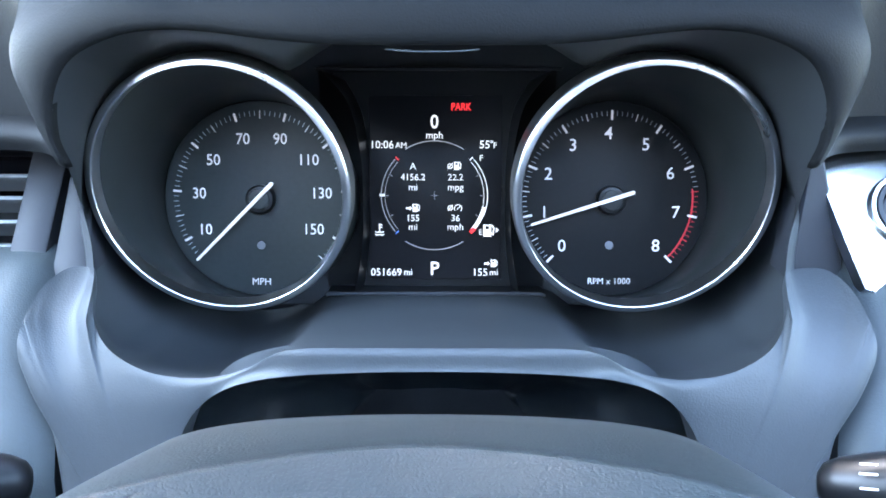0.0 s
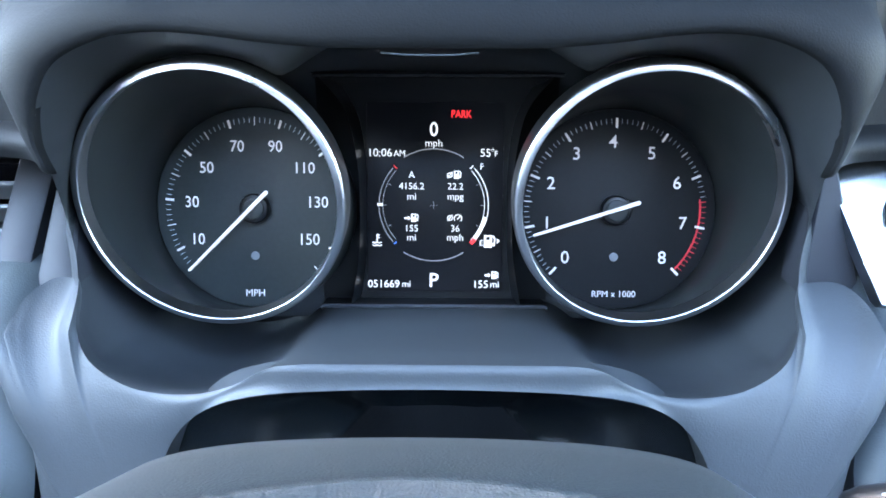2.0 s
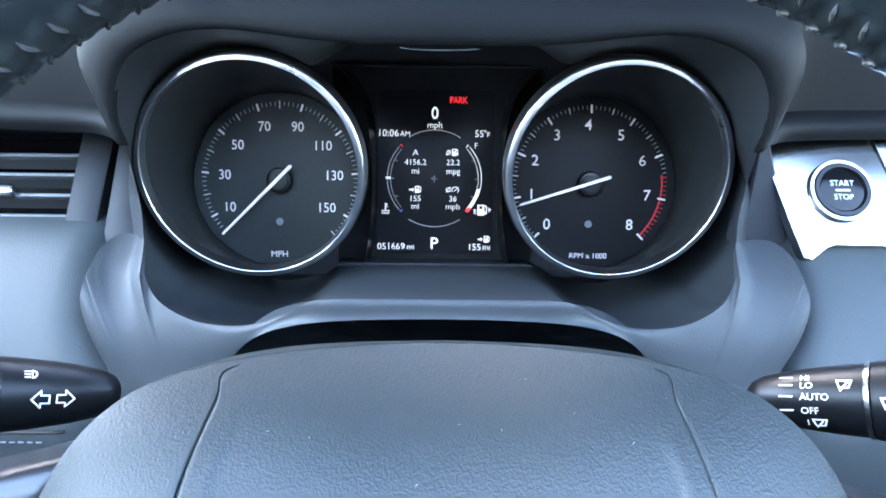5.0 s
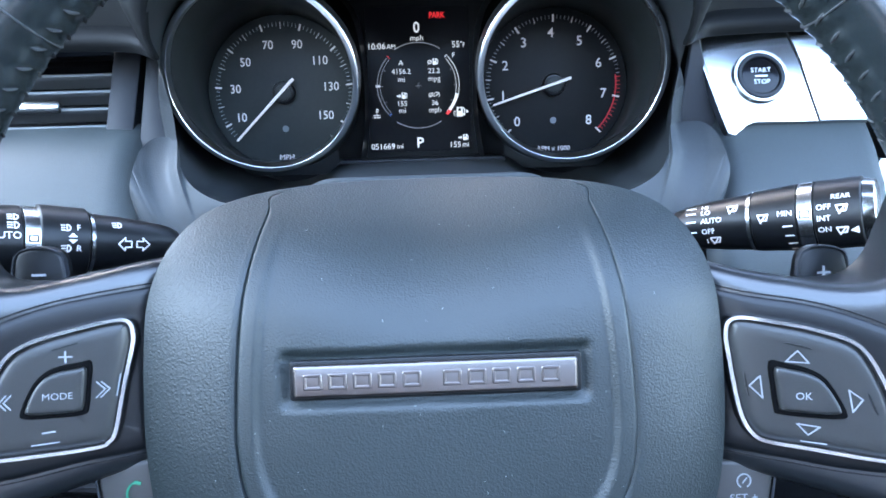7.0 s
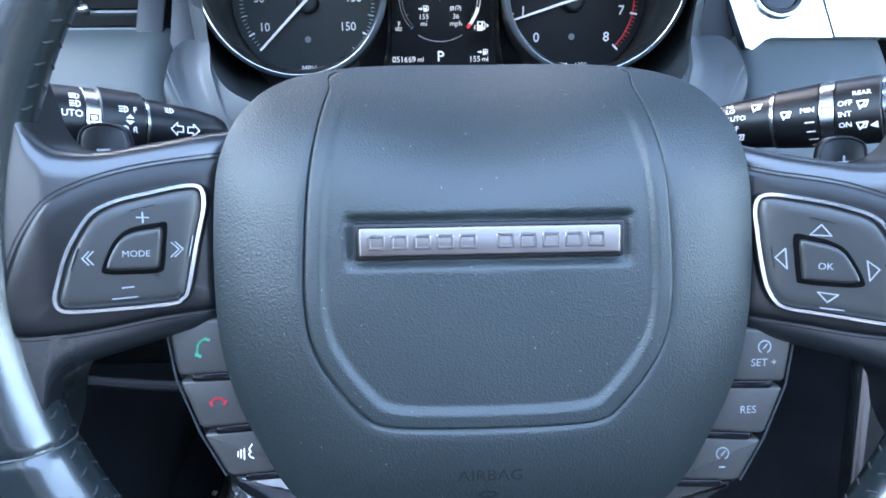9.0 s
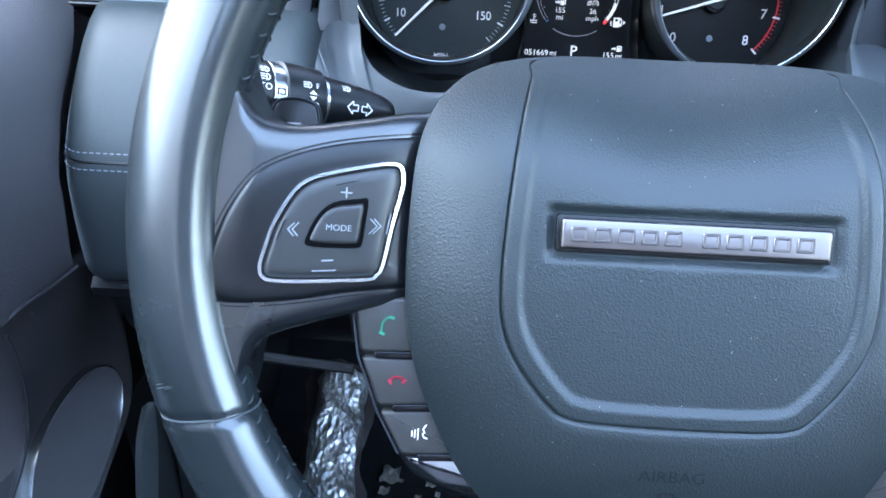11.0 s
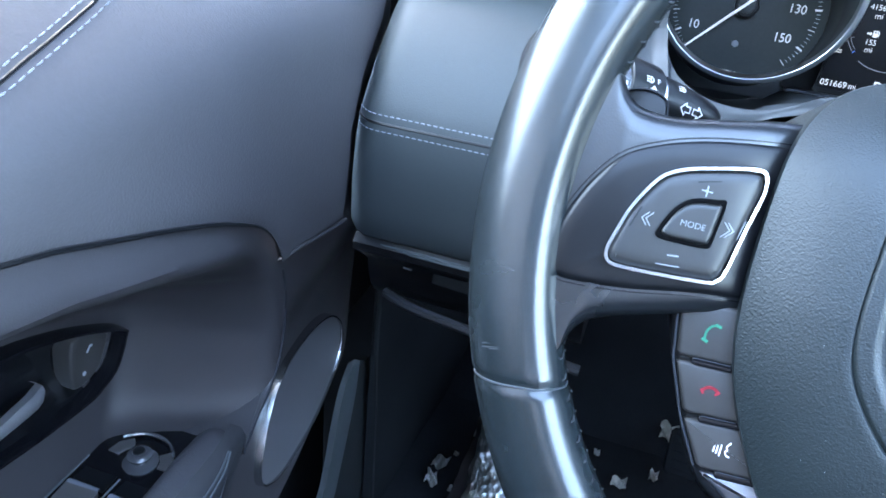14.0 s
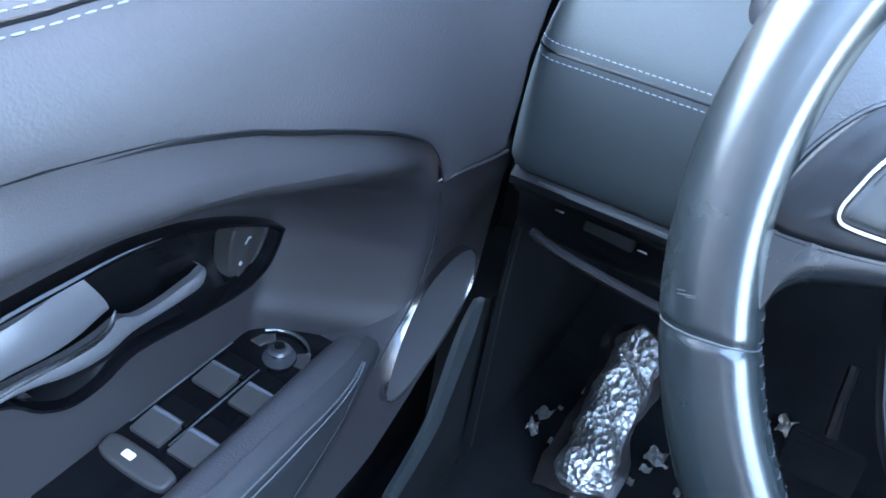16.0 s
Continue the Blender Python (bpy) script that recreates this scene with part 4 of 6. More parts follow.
for s in (-1, 1):
    m = -s
    spoke = part("spoke", skin([(u, v, 0) for u, v in mirror_line(SPOKE_TOP, m)], [(u, v, 0) for u, v in mirror_line(SPOKE_LOW, m)], .0080, .026), SPOKE_LEATHER, wheel, "leather covered spoke")
    raised("spoke_inset", mirror_line(INSET, m), -.008, .0018, .0032, SATIN_BLACK, spoke, "satin black inset", 4)
    part("inset_groove", warped(hoop(inset([tuple(p) for p in smooth_line(mirror_line(INSET, m), 4, True)], -.0010), .0012, -.004, .0006), dish), SATIN_BLACK, spoke)
    outline = smooth_line([(u, v) for u, v in (RING_L if s < 0 else RING_R)], 4, True)
    dv = 0.0 if s < 0 else -.0045
    padbase = part("control_pad", warped(prism(inset([tuple(p) for p in outline], .0016), -.004, .0046, .003, fill=True), dish), BUTTON_GREY, wheel, "grey four way button pad")
    part("chrome_surround", warped(hoop([tuple(p) for p in outline], .0023, .0, .0050), dish), SURROUND_SILVER, padbase, "chrome surround")
    ring_in = inset([tuple(p) for p in outline], .0023)
    part("gap", warped(hoop(ring_in, .0010, .0, .0030), dish), GLOSS_BLACK, padbase)
    mo = [(u * m, v) for u, v in MODE] if s < 0 else [(.1137, -.0026), (.1179, -.0030), (.1233, -.0043), (.1281, -.0073), (.1328, -.0156), (.1318, -.0178), (.1236, -.0177), (.1158, -.0170), (.1148, -.0155), (.1140, -.0092)]
    cen = smooth_line(mo, 3, True)
    mx_, my_ = sum(p[0] for p in cen) / len(cen), sum(p[1] for p in cen) / len(cen)
    part("button_well", warped(prism([(mx_ + (p[0] - mx_) * 1.18, my_ + (p[1] - my_) * 1.24) for p in cen], .003, .0055, .0004, fill=True), dish), GAP_BLACK, padbase)
    cb = part("centre_button", warped(prism([tuple(p) for p in cen], .003, .0068, .0012, fill=True), dish), BUTTON_GREY, padbase)
    W_P, W_C = .0048, .0070

    def mark(lines, w, mat=ICON_GREY, wd=.0005, name="icon", par=padbase):
        return part(name, warped(bars(lines, wd, w, .0002), dish), mat, par)
    if s < 0:
        part("word", warped(words("MODE", .0031, -.1227, -.0023, W_C, stretch=1.0, angle=-2), dish), ICON_GREY, cb)
        mark([[(-.1225, .0102), (-.1189, .0100)], [(-.1207, .0083), (-.1207, .0119)]], W_P)
        mark([[(-.1243, .0126), (-.1169, .0144)]], W_P, SATIN_BLACK, .0004)
        mark([[(-.1283, -.0142), (-.1247, -.0140)]], W_P)
        mark([[(-.1315, -.0179), (-.1237, -.0176)]], W_P, ICON_GREY, .0004)
        mark([[(-.1364, -.0009), (-.1385, -.0032), (-.1367, -.0055)], [(-.1378, -.0009), (-.1399, -.0032), (-.1381, -.0055)]], W_P, ICON_GREY, .0004)
        mark([[(-.1109, .0010), (-.1086, -.0016), (-.1112, -.0042)], [(-.1122, .0010), (-.1099, -.0016), (-.1125, -.0042)]], W_P, ICON_GREY, .0004)
        mark([[(-.1054, .0028), (-.1067, -.0042)]], W_P, ICON_GREY, .0004)
        mark([[(-.1409, .0002), (-.1432, -.0069)]], W_P, SATIN_BLACK, .0005)
    else:
        part("word", warped(words("OK", .0034, .1217, -.0119, W_C, bold=.006), dish), ICON_GREY, cb)
        mark([[(.1209, .0031), (.1173, -.0006), (.1242, -.0010), (.1209, .0031)]], W_P, ICON_GREY, .0004)
        mark([[(.1237, -.0253), (.1205, -.0216), (.1272, -.0225), (.1237, -.0253)]], W_P, ICON_GREY, .0004)
        mark([[(.1066, -.0092), (.1097, -.0057), (.1104, -.0132), (.1066, -.0092)]], W_P, ICON_GREY, .0004)
        mark([[(.1397, -.0129), (.1357, -.0098), (.1368, -.0171), (.1397, -.0129)]], W_P, ICON_GREY, .0004)
        mark([[(.1172, .0057), (.1248, .0037)]], W_P, SATIN_BLACK, .0005)
        mark([[(.1215, -.0274), (.1291, -.0282)]], W_P, ICON_GREY, .0004)
        mark([[(.1052, -.0051), (.1063, -.0127)]], W_P, SATIN_BLACK, .0005)
        mark([[(.1412, -.0109), (.1438, -.0175)]], W_P, SATIN_BLACK, .0005)

# lower buttons beside the hub
COL_L = [[(-.1185, -.0300), (-.096, -.0285), (-.092, -.0495), (-.1155, -.0502)], [(-.1152, -.0520), (-.092, -.0515), (-.084, -.0692), (-.1082, -.0708)], [(-.1075, -.0728), (-.083, -.0712), (-.072, -.0885), (-.0985, -.0898)], [(-.0978, -.0915), (-.070, -.0900), (-.052, -.1050), (-.0830, -.1020)]]
for s in (-1, 1):
    m = -s
    strip_ = part("button_strip", prism(smooth_line([(m * u, v) for u, v in ((-.1200, -.0270), (-.085, -.0265), (-.080, -.06), (-.060, -.095), (-.045, -.113), (-.083, -.1045), (-.100, -.092), (-.1165, -.052))], 4, True), -.040, -.0235, .003), SATIN_BLACK, wheel)
    off_v = 0.0 if s < 0 else -.0085
    edge_line = [(m * (u - .0012), v + off_v, -.0208) for q in COL_L[:3] for u, v in (q[0], q[3])]
    part("edge", sweep(edge_line, .0005, 6), GREY_TRIM, strip_, "thin pale edge")
    for qa, qb in zip(COL_L[:3], COL_L[1:]):
        a, b = (Vector(qa[3]) + Vector(qb[0])) / 2, (Vector(qa[2]) + Vector(qb[1])) / 2
        a, b = a.lerp(b, .22), a.lerp(b, .95)
        a, b = Vector((m * a.x, a.y + off_v)), Vector((m * b.x, b.y + off_v))
        c, d = (a + b) / 2, (b - a).length / 2
        part("slot", moved(prism(rounded(-d, -.0014, d, .0014, .0013), -.006, 0, .0004), frame_of((c.x, c.y, -.0188), (b - a).to_3d() if (b - a).x > 0 else (a - b).to_3d(), (0, 1, 0))), GLOSS_BLACK, strip_, "small dark slot")
    for i, q in enumerate(COL_L):
        dv = 0.0 if s < 0 else -.0085
        line = []
        pts = [(m * u, v + dv) for u, v in q]
        cx, cy = sum(p[0] for p in pts) / 4, sum(p[1] for p in pts) / 4
        line = smooth_line([Vector(p).lerp(Vector(pts[(k + 1) % 4]), f) for k, p in enumerate(pts) for f in (.06, .5, .94)], 1, True)
        if i < 3:
            b = part("button", prism([tuple(p) for p in line], -.030, -.0195, .0016), PUSH_GREY, strip_, "grey push button")
            w = -.0192
            px, py = cx + m * -.0015, cy
            if s < 0 and i == 0:
                hs = smooth_line([(px + .0030, py + .0034), (px + .0008, py + .0026), (px - .0006, py + .0002), (px - .0006, py - .0030)], 5)
                part("green_phone", join(bars([[tuple(p) for p in hs]], .0008, w), bars([[(px + .0022, py + .0034), (px + .0038, py + .0030)], [(px - .0013, py - .0026), (px + .0003, py - .0032)]], .0011, w + .0001)), GREEN_PRINT, b, "green call mark")
            elif s < 0 and i == 1:
                hs = smooth_line([(px - .0024, py + .0002), (px - .0008, py + .0016), (px + .0014, py + .0017), (px + .0032, py + .0006)], 4)
                part("red_phone", join(bars([[tuple(p) for p in hs]], .0010, w), bars([[(px - .0027, py + .0004), (px - .0019, py - .0008)], [(px + .0035, py + .0007), (px + .0024, py - .0004)]], .0009, w + .0001)), CRIMSON_PRINT, b, "red hang up mark")
            elif s < 0:
                face = [(px + .0026, py + .0034), (px + .0014, py + .0016), (px + .0020, py + .0004), (px + .0012, py - .0004), (px + .0018, py - .0016), (px + .0030, py - .0020)]
                part("voice_icon", bars([face] + [[(px - d, py + h), (px - d - .0001, py - h - .0006)] for d, h in ((.0004, .0018), (.0016, .0012), (.0027, .0007))], .00045, w), WHITE_PRINT, b)
            elif i == 0:
                arc = [(px + .0024 * math.cos(radians(a)), py + .0035 + .0024 * math.sin(radians(a))) for a in range(-60, 250, 20)]
                part("speed_icon", bars([arc, [(px - .0005, py + .0028), (px + .0010, py + .0045)]], .0005, w), ICON_GREY, b)
                part("word", words("SET +", .0042, px, py - .0028, w), ICON_GREY, b)
            elif i == 1:
                part("word", words("RES", .0042, px, py, w), ICON_GREY, b)
            else:
                arc = [(px + .0024 * math.cos(radians(a)), py + .0025 + .0024 * math.sin(radians(a))) for a in range(-60, 250, 20)]
                part("speed_icon", bars([arc, [(px - .0005, py + .0018), (px + .0010, py + .0035)], [(px - .0010, py - .0030), (px + .0010, py - .0030)]], .0005, w), ICON_GREY, b)
        else:
            part("end_cap", prism([tuple(p) for p in line], -.034, -.0225, .0020), SILVER_PAINT if s < 0 else BUTTON_GREY, strip_)

# shift paddles behind the spokes
for s, x, vt in ((-1, -.1495, .0), (1, .1530, -.0095)):
    line = smooth_line([(x - .0108, .002 + vt), (x - .0105, .036 + vt), (x - .0060, .0445 + vt), (x + .0060, .0442 + vt), (x + .0105, .036 + vt), (x + .0108, .002 + vt)], 5, True)
    pd = part("shift_paddle", prism([tuple(p) for p in line], -.056, -.051, .002), SATIN_BLACK, wheel, "satin black shift paddle")
    part("edge", hoop([tuple(p) for p in line], .0008, -.053, -.0505), GREY_TRIM, pd)
    part("sign", bars([[(x - .0024, .0345 + vt), (x + .0024, .0345 + vt)]] + ([[(x, .0321 + vt), (x, .0369 + vt)]] if s > 0 else []), .0009, -.0508), ICON_GREY, pd)

# airbag cover
OUT_HALF = [(0, .0668), (.03, .0660), (.056, .0633), (.076, .0575), (.0885, .0470), (.0958, .0310), (.0985, .0080), (.0990, -.026), (.0950, -.052), (.0858, -.075), (.0735, -.0965), (.056, -.1115), (.03, -.1180), (0, -.1195)]
CREASE_HALF = [(0, .0660), (.03, .0650), (.0555, .0620), (.0570, .055), (.0600, .041), (.0625, .024), (.0643, .002), (.0650, -.020), (.0628, -.036), (.0560, -.049), (.0460, -.0610), (.0400, -.0650), (.028, -.0665), (0, -.0670)]


def closed_half(h, n=6):
    pts = [(-x, y) for x, y in h] + [(x, y) for x, y in h[-2:0:-1]]
    return smooth_line(pts, n, True)


out_line = resample(closed_half(OUT_HALF), 260, True)
out_ang = sorted((math.atan2(p.y + .02, p.x), math.hypot(p.x, p.y + .02)) for p in out_line)
oa, orr = np.array([a for a, _ in out_ang]), np.array([r for _, r in out_ang])
crease = closed_half(CREASE_HALF, 10)


def pad_w(u, v):
    a, r = math.atan2(v + .02, u), math.hypot(u, v + .02)
    s = r / float(np.interp(a, oa, orr, period=2 * math.pi))
    up = max(0.0, math.sin(a))
    e = .017 + .034 * up ** 4
    w = .0015 - e * s ** (4.2 - 1.4 * up) - .006 * step(.02, .065, v)
    return w


def slot(u, v):
    """The sunk place of the badge, with sloping sides."""
    a = 1 - step(.0475, .0515, abs(u + .0001))
    return .0024 * a * (1 - step(.0066, .0105, abs(v - .0004)))


def pad_surface():
    n = 300
    cr = resample(crease, n, True)
    rings_ = []
    ts = [k / 44 * .86 for k in range(45)] + [.870, .880, .890, .900, .910, .920, .930, .945, .962, .975, .985, .992, .997, 1.0]
    for t in ts:
        ring = []
        for p in cr:
            u, v = p.x * t, p.y * t
            flat = step(.0556, .0536, abs(u)) * step(.052, .060, v)
            w = pad_w(u, v) - slot(u, v)
            w -= .0020 * (1 - step(.872, .925, t)) * (1 - step(.030, .056, v))
            w -= (.0013 - .0006 * step(.0, .05, u)) * step(.988, 1.0, t) * (1 - flat)
            ring.append((u, v, w))
        rings_.append(ring)
    for t in (.006, .018, .04, .10, .2, .35, .5, .65, .78, .88, .94, .975, 1.0):
        ring = []
        for p in cr:
            a = math.atan2(p.y + .02, p.x)
            r = float(np.interp(a, oa, orr, period=2 * math.pi))
            q = Vector((p.x, p.y)).lerp(Vector((r * math.cos(a), -.02 + r * math.sin(a))), t)
            flat = step(.0556, .0536, abs(q.x)) * step(.052, .060, q.y)
            ring.append((q.x, q.y, pad_w(q.x, q.y) - (.0013 - .0006 * step(.0, .05, q.x)) * (1 - step(0, .028, t)) * (1 - flat)))
        rings_.append(ring)
    last = rings_[-1]
    rings_.append([(u * 1.004, v * 1.004, w - .003) for u, v, w in last])
    rings_.append([(u * 1.003, v * 1.003, w - .008) for u, v, w in last])
    # the top runs on backwards, squarer towards its back edge
    for w1, k, drop in ((-.075, .3, .985), (-.100, .65, .955), (-.122, 1.0, .925), (-.126, 1.0, .90)):
        rings_.append([(u * .995, v * (drop if v > 0 else .99) + k * (.0668 - v) * .22 * step(.0, .05, v), w1) for u, v, w in last])
    return loft(rings_, True)


cover = part("airbag_cover", pad_surface(), PAD_SKIN, wheel, "grained dark grey airbag cover")
part("badge_slot", prism(rounded(-.0472, -.0060, .0470, .0069, .0012), -.006, pad_w(0, 0) - .0020, .0004), SATIN_BLACK, cover)
badge = part("badge", prism(rounded(-.0458, -.0049, .0455, .0058, .0012), -.003, pad_w(0, 0) + .0004, .0012), BADGE_SILVER, cover, "brushed silver badge bar")
bx = -.0425
for k in range(11):
    if k != 5:
        part("relief", moved(hoop(rounded(0, -.0021, .0060, .0031, .0007, 3), .0011, 0, .0006), Matrix.Translation((bx, 0, pad_w(0, 0) + .0002))), BADGE_SILVER, badge)
    bx += .0079 if k != 5 else .0050
part("word", warped(words("AIRBAG", .0062, -.0005, -.0848, 0, stretch=1.1), lambda u, v, w: (u, v, pad_w(u, v) + .0003)), KICK_BLACK, cover, "embossed lettering")
eye_ = circle(-.0015, -.0925, .0030, 16, .0012)
part("emblem", warped(bars([eye_ + [eye_[0]]], .0005), lambda u, v, w: (u, v, pad_w(u, v) + .0003)), SATIN_BLACK, cover)
random.seed(11)
specks = []
for k in range(70):
    u, v = random.uniform(-.075, .075), random.uniform(-.095, .060)
    c = WHEEL @ Vector((u, v, pad_w(u, v) + .0001))
    a, ln = random.uniform(0, math.pi), random.choice((.00015, .0002, .00025, .0004))
    d = WHEEL.to_3x3() @ Vector((math.cos(a) * ln, math.sin(a) * ln, 0))
    specks.append(sweep([c - d, c + WHEEL.to_3x3() @ Vector((0, 0, .0001)), c + d], .00009, 4))
tagged(part("dust", join(*specks), DUST), "scattered pale dust specks on the airbag cover", "dust", kind="stuff")
part("lower_spoke", prism(smooth_line([(-.062, -.100), (.062, -.100), (.050, -.125), (.043, -.165), (-.043, -.165), (-.050, -.125)], 4, True), -.036, -.016, .005), SATIN_BLACK, wheel, "satin black lower spoke")
part("hub_housing", loft([[(*p, -.060) for p in circle(0, -.022, .086, 40, .070)], [(*p, -.085) for p in circle(0, -.022, .075, 40, .060)], [(*p, -.10) for p in circle(0, -.022, .05, 40, .045)]], True, True, True), SATIN_BLACK, wheel)

# ---- steering column and stalks ----
column = thing("steering_column", "black plastic steering column shroud behind the wheel", "steering column", WHEEL)
sh = []
for w, rx, ry, cy in ((-.088, .050, .040, -.015), (-.095, .058, .046, -.016), (-.14, .062, .048, -.018), (-.20, .060, .044, -.020), (-.30, .058, .042, -.022)):
    sh.append([(u, v + cy, w) for u, v in [(rx * math.copysign(abs(math.cos(t)) ** .6, math.cos(t)), ry * math.copysign(abs(math.sin(t)) ** .6, math.sin(t))) for t in np.linspace(0, 2 * math.pi, 40, endpoint=False)]])
part("shroud", loft(sh, True, True, True), SATIN_BLACK, column)


def stalk(name, tip, d, label, rings_, secs):
    d = Vector(d).normalized()
    m = frame_of(tip, d if d.x > 0 else -d, Vector((0, .25, 1)))
    s = 1 if d.x > 0 else -1
    t = thing(name, label, "stalk", m)
    prof = [(-.0005, .0015), (.0, .0040), (.0016, .0062), (.006, .0083), (.016, .0103), (.028, .0118), (.039, .0127)]
    body = []
    for x, r in prof:
        body.append([(s * x, r * math.cos(a), r * math.sin(a) * 1.0) for a in np.linspace(0, 2 * math.pi, 32, endpoint=False)])
    part("tip", loft(body, True, True, True), STALK_BLACK, t)
    for x0, x1, r0, r1, mat, nm, lab in secs:
        b = []
        for x, r in ((x0, r0 - .0006), (x0 + .0004, r0), (x1 - .0004, r1), (x1, r1 - .0006)):
            b.append([(s * x, r * math.cos(a), r * math.sin(a)) for a in np.linspace(0, 2 * math.pi, 32, endpoint=False)])
        part(nm, loft(b, True, True, True), mat, t, lab)
    return t, s


def wrap(data, r, x_off, a0):
    """Lettering bent round a rod that lies along x; a0 turns it round the rod."""
    return [((x + x_off), r * math.sin(y / r + a0), r * math.cos(y / r + a0) + 0.0) for x, y, *_ in data[0]], data[1]


SECS = [(.039, .0412, .0132, .0134, CHROME, "chrome_band", "thin chrome band"), (.0412, .0600, .0134, .0147, STALK_BLACK, "sleeve", ""), (.0600, .0665, .0147, .0149, CHROME, "chrome_ring", "chrome ring"), (.0665, .0845, .0149, .0150, STALK_BLACK, "knob", ""),
        (.0845, .0895, .0140, .0130, ALU, "end_ring", "satin metal end")]
wiper, _ = stalk("wiper_stalk", (.1185, .1980, .6730), (.813, -.525, .310), "black wiper stalk with chrome bands and white marks", 0, SECS)
lamp_stalk, _ = stalk("light_stalk", (-.1140, .1935, .6762), (-.813, -.525, .298), "black indicator and light stalk with chrome bands", 0, SECS[:1] + [(.0416, .0604, .0149, .0158, STALK_BLACK, "sleeve", ""), SECS[2], (.0665, .0920, .0149, .0150, STALK_BLACK, "knob", ""), (.0920, .1010, .0146, .0136, ALU, "end_ring", "satin metal end")])
A0 = 0.0
for txt, y in (("HI", .0108), ("LO", .0078), ("AUTO", .0038), ("OFF", -.0010)):
    part("word", wrap(words(txt, .0033, 0, y, 0, align="LEFT", bold=.006), .0121, .0195, A0), WHITE_PRINT, wiper)
    part("dash", wrap(bars([[(0, y), (.0042, y)]], .0006), .0116, .0128, A0), WHITE_PRINT, wiper)
part("word", wrap(words("1", .0036, 0, -.0058, 0, align="LEFT", bold=.006), .0122, .0205, A0), WHITE_PRINT, wiper)
part("dash", wrap(bars([[(0, -.0058), (.0042, -.0058)]], .0006), .0117, .0120, A0), WHITE_PRINT, wiper)


def wiper_icon(x, y, s=1.3):
    return bars([[(x - .0022 * s, y + .0014 * s), (x + .0022 * s, y + .0014 * s), (x + .0014 * s, y - .0012 * s), (x - .0014 * s, y - .0012 * s), (x - .0022 * s, y + .0014 * s)], [(x - .0012 * s, y - .0022 * s), (x + .0010 * s, y + .0008 * s)]], .0006)


part("icon", wrap(wiper_icon(0, -.0055, 1.0), .0124, .0252, A0), WHITE_PRINT, wiper)
part("icon", wrap(wiper_icon(0, .0085, 1.0), .0126, .0335, A0), WHITE_PRINT, wiper)
part("icon", wrap(wiper_icon(0, .0030, .95), .0142, .0466, A0), WHITE_PRINT, wiper)
part("word", wrap(words("MIN", .0034, 0, .0040, 0), .0146, .0555, A0), WHITE_PRINT, wiper)
for k in range(4):
    part("dash", wrap(bars([[(0, 0), (.0036, 0)]], .0006), .0146, .0545 + .0005 * k, A0 - .10 - .30 * k), WHITE_PRINT, wiper)
part("window_mark", wrap(bars([[(-.0018, .0014), (.0018, .0014), (.0018, -.0014), (-.0018, -.0014), (-.0018, .0014)]], .0006), .0151, .0632, A0 + .20), GREY_TRIM, wiper)
for txt, y in (("OFF", .0046), ("INT", -.0002), ("ON", -.0050)):
    part("word", wrap(words(txt, .0033, 0, y + .0006, 0, align="LEFT", bold=.006), .0152, .0678, A0), WHITE_PRINT, wiper)
part("word", wrap(words("REAR", .0031, 0, .0094, 0, bold=.006), .0152, .0772, A0), WHITE_PRINT, wiper)
part("icon", wrap(wiper_icon(0, .0042, .95), .0152, .0775, A0), WHITE_PRINT, wiper)
part("icon", wrap(wiper_icon(0, -.0052, .95), .0152, .0770, A0), WHITE_PRINT, wiper)
part("pointer", wrap(([(-.002, 0, 0), (.0012, .0018, 0), (.0012, -.0018, 0)], [(0, 1, 2)]), .0153, .0818, A0 - .36), WHITE_PRINT, wiper)


def turn_arrow(x, s):
    return bars([[(x - s * .0030, .0), (x - s * .0002, .0028), (x - s * .0002, .0013), (x + s * .0024, .0013), (x + s * .0024, -.0013), (x - s * .0002, -.0013), (x - s * .0002, -.0028), (x - s * .0030, 0)]], .0005)


def lamp_icon(x, y, s=1):
    arc = [(x + s * .0016 * math.cos(radians(a)), y + .0014 * math.sin(radians(a))) for a in range(-90, 91, 30)]
    return bars([arc + [arc[0]], *[[(x - s * .0008, y + k * .0011), (x - s * .0026, y + k * .0011)] for k in (-1, 0, 1)]], .0005)


A1 = .22
part("turn_arrow", wrap(turn_arrow(-.0270, 1.0), .0121, 0, A1 - .12), WHITE_PRINT, lamp_stalk)
part("turn_arrow", wrap(turn_arrow(-.0198, -1.0), .0113, 0, A1 - .12), WHITE_PRINT, lamp_stalk)
part("icon", wrap(lamp_icon(-.0300, .0072, .85), .0126, 0, A1), WHITE_PRINT, lamp_stalk)
for y, lt in ((.0048, "F"), (-.0040, "R")):
    part("icon", wrap(lamp_icon(-.0510, y, .85), .0156, 0, A1), WHITE_PRINT, lamp_stalk)
    part("word", wrap(words(lt, .0036, -.0465, y, 0, bold=.006), .0154, 0, A1), WHITE_PRINT, lamp_stalk)
part("pointer", wrap(([(-.0018, .0008, 0), (.0018, .0008, 0), (0, .0026, 0), (-.0018, -.0002, 0), (.0018, -.0002, 0), (0, -.0020, 0)], [(0, 1, 2), (3, 5, 4)]), .0155, -.0488, A1), WHITE_PRINT, lamp_stalk)
part("window_mark", wrap(bars([[(-.0016, .0012), (.0016, .0012), (.0016, -.0012), (-.0016, -.0012), (-.0016, .0012)]], .0006), .0151, -.0632, A1), GREY_TRIM, lamp_stalk)
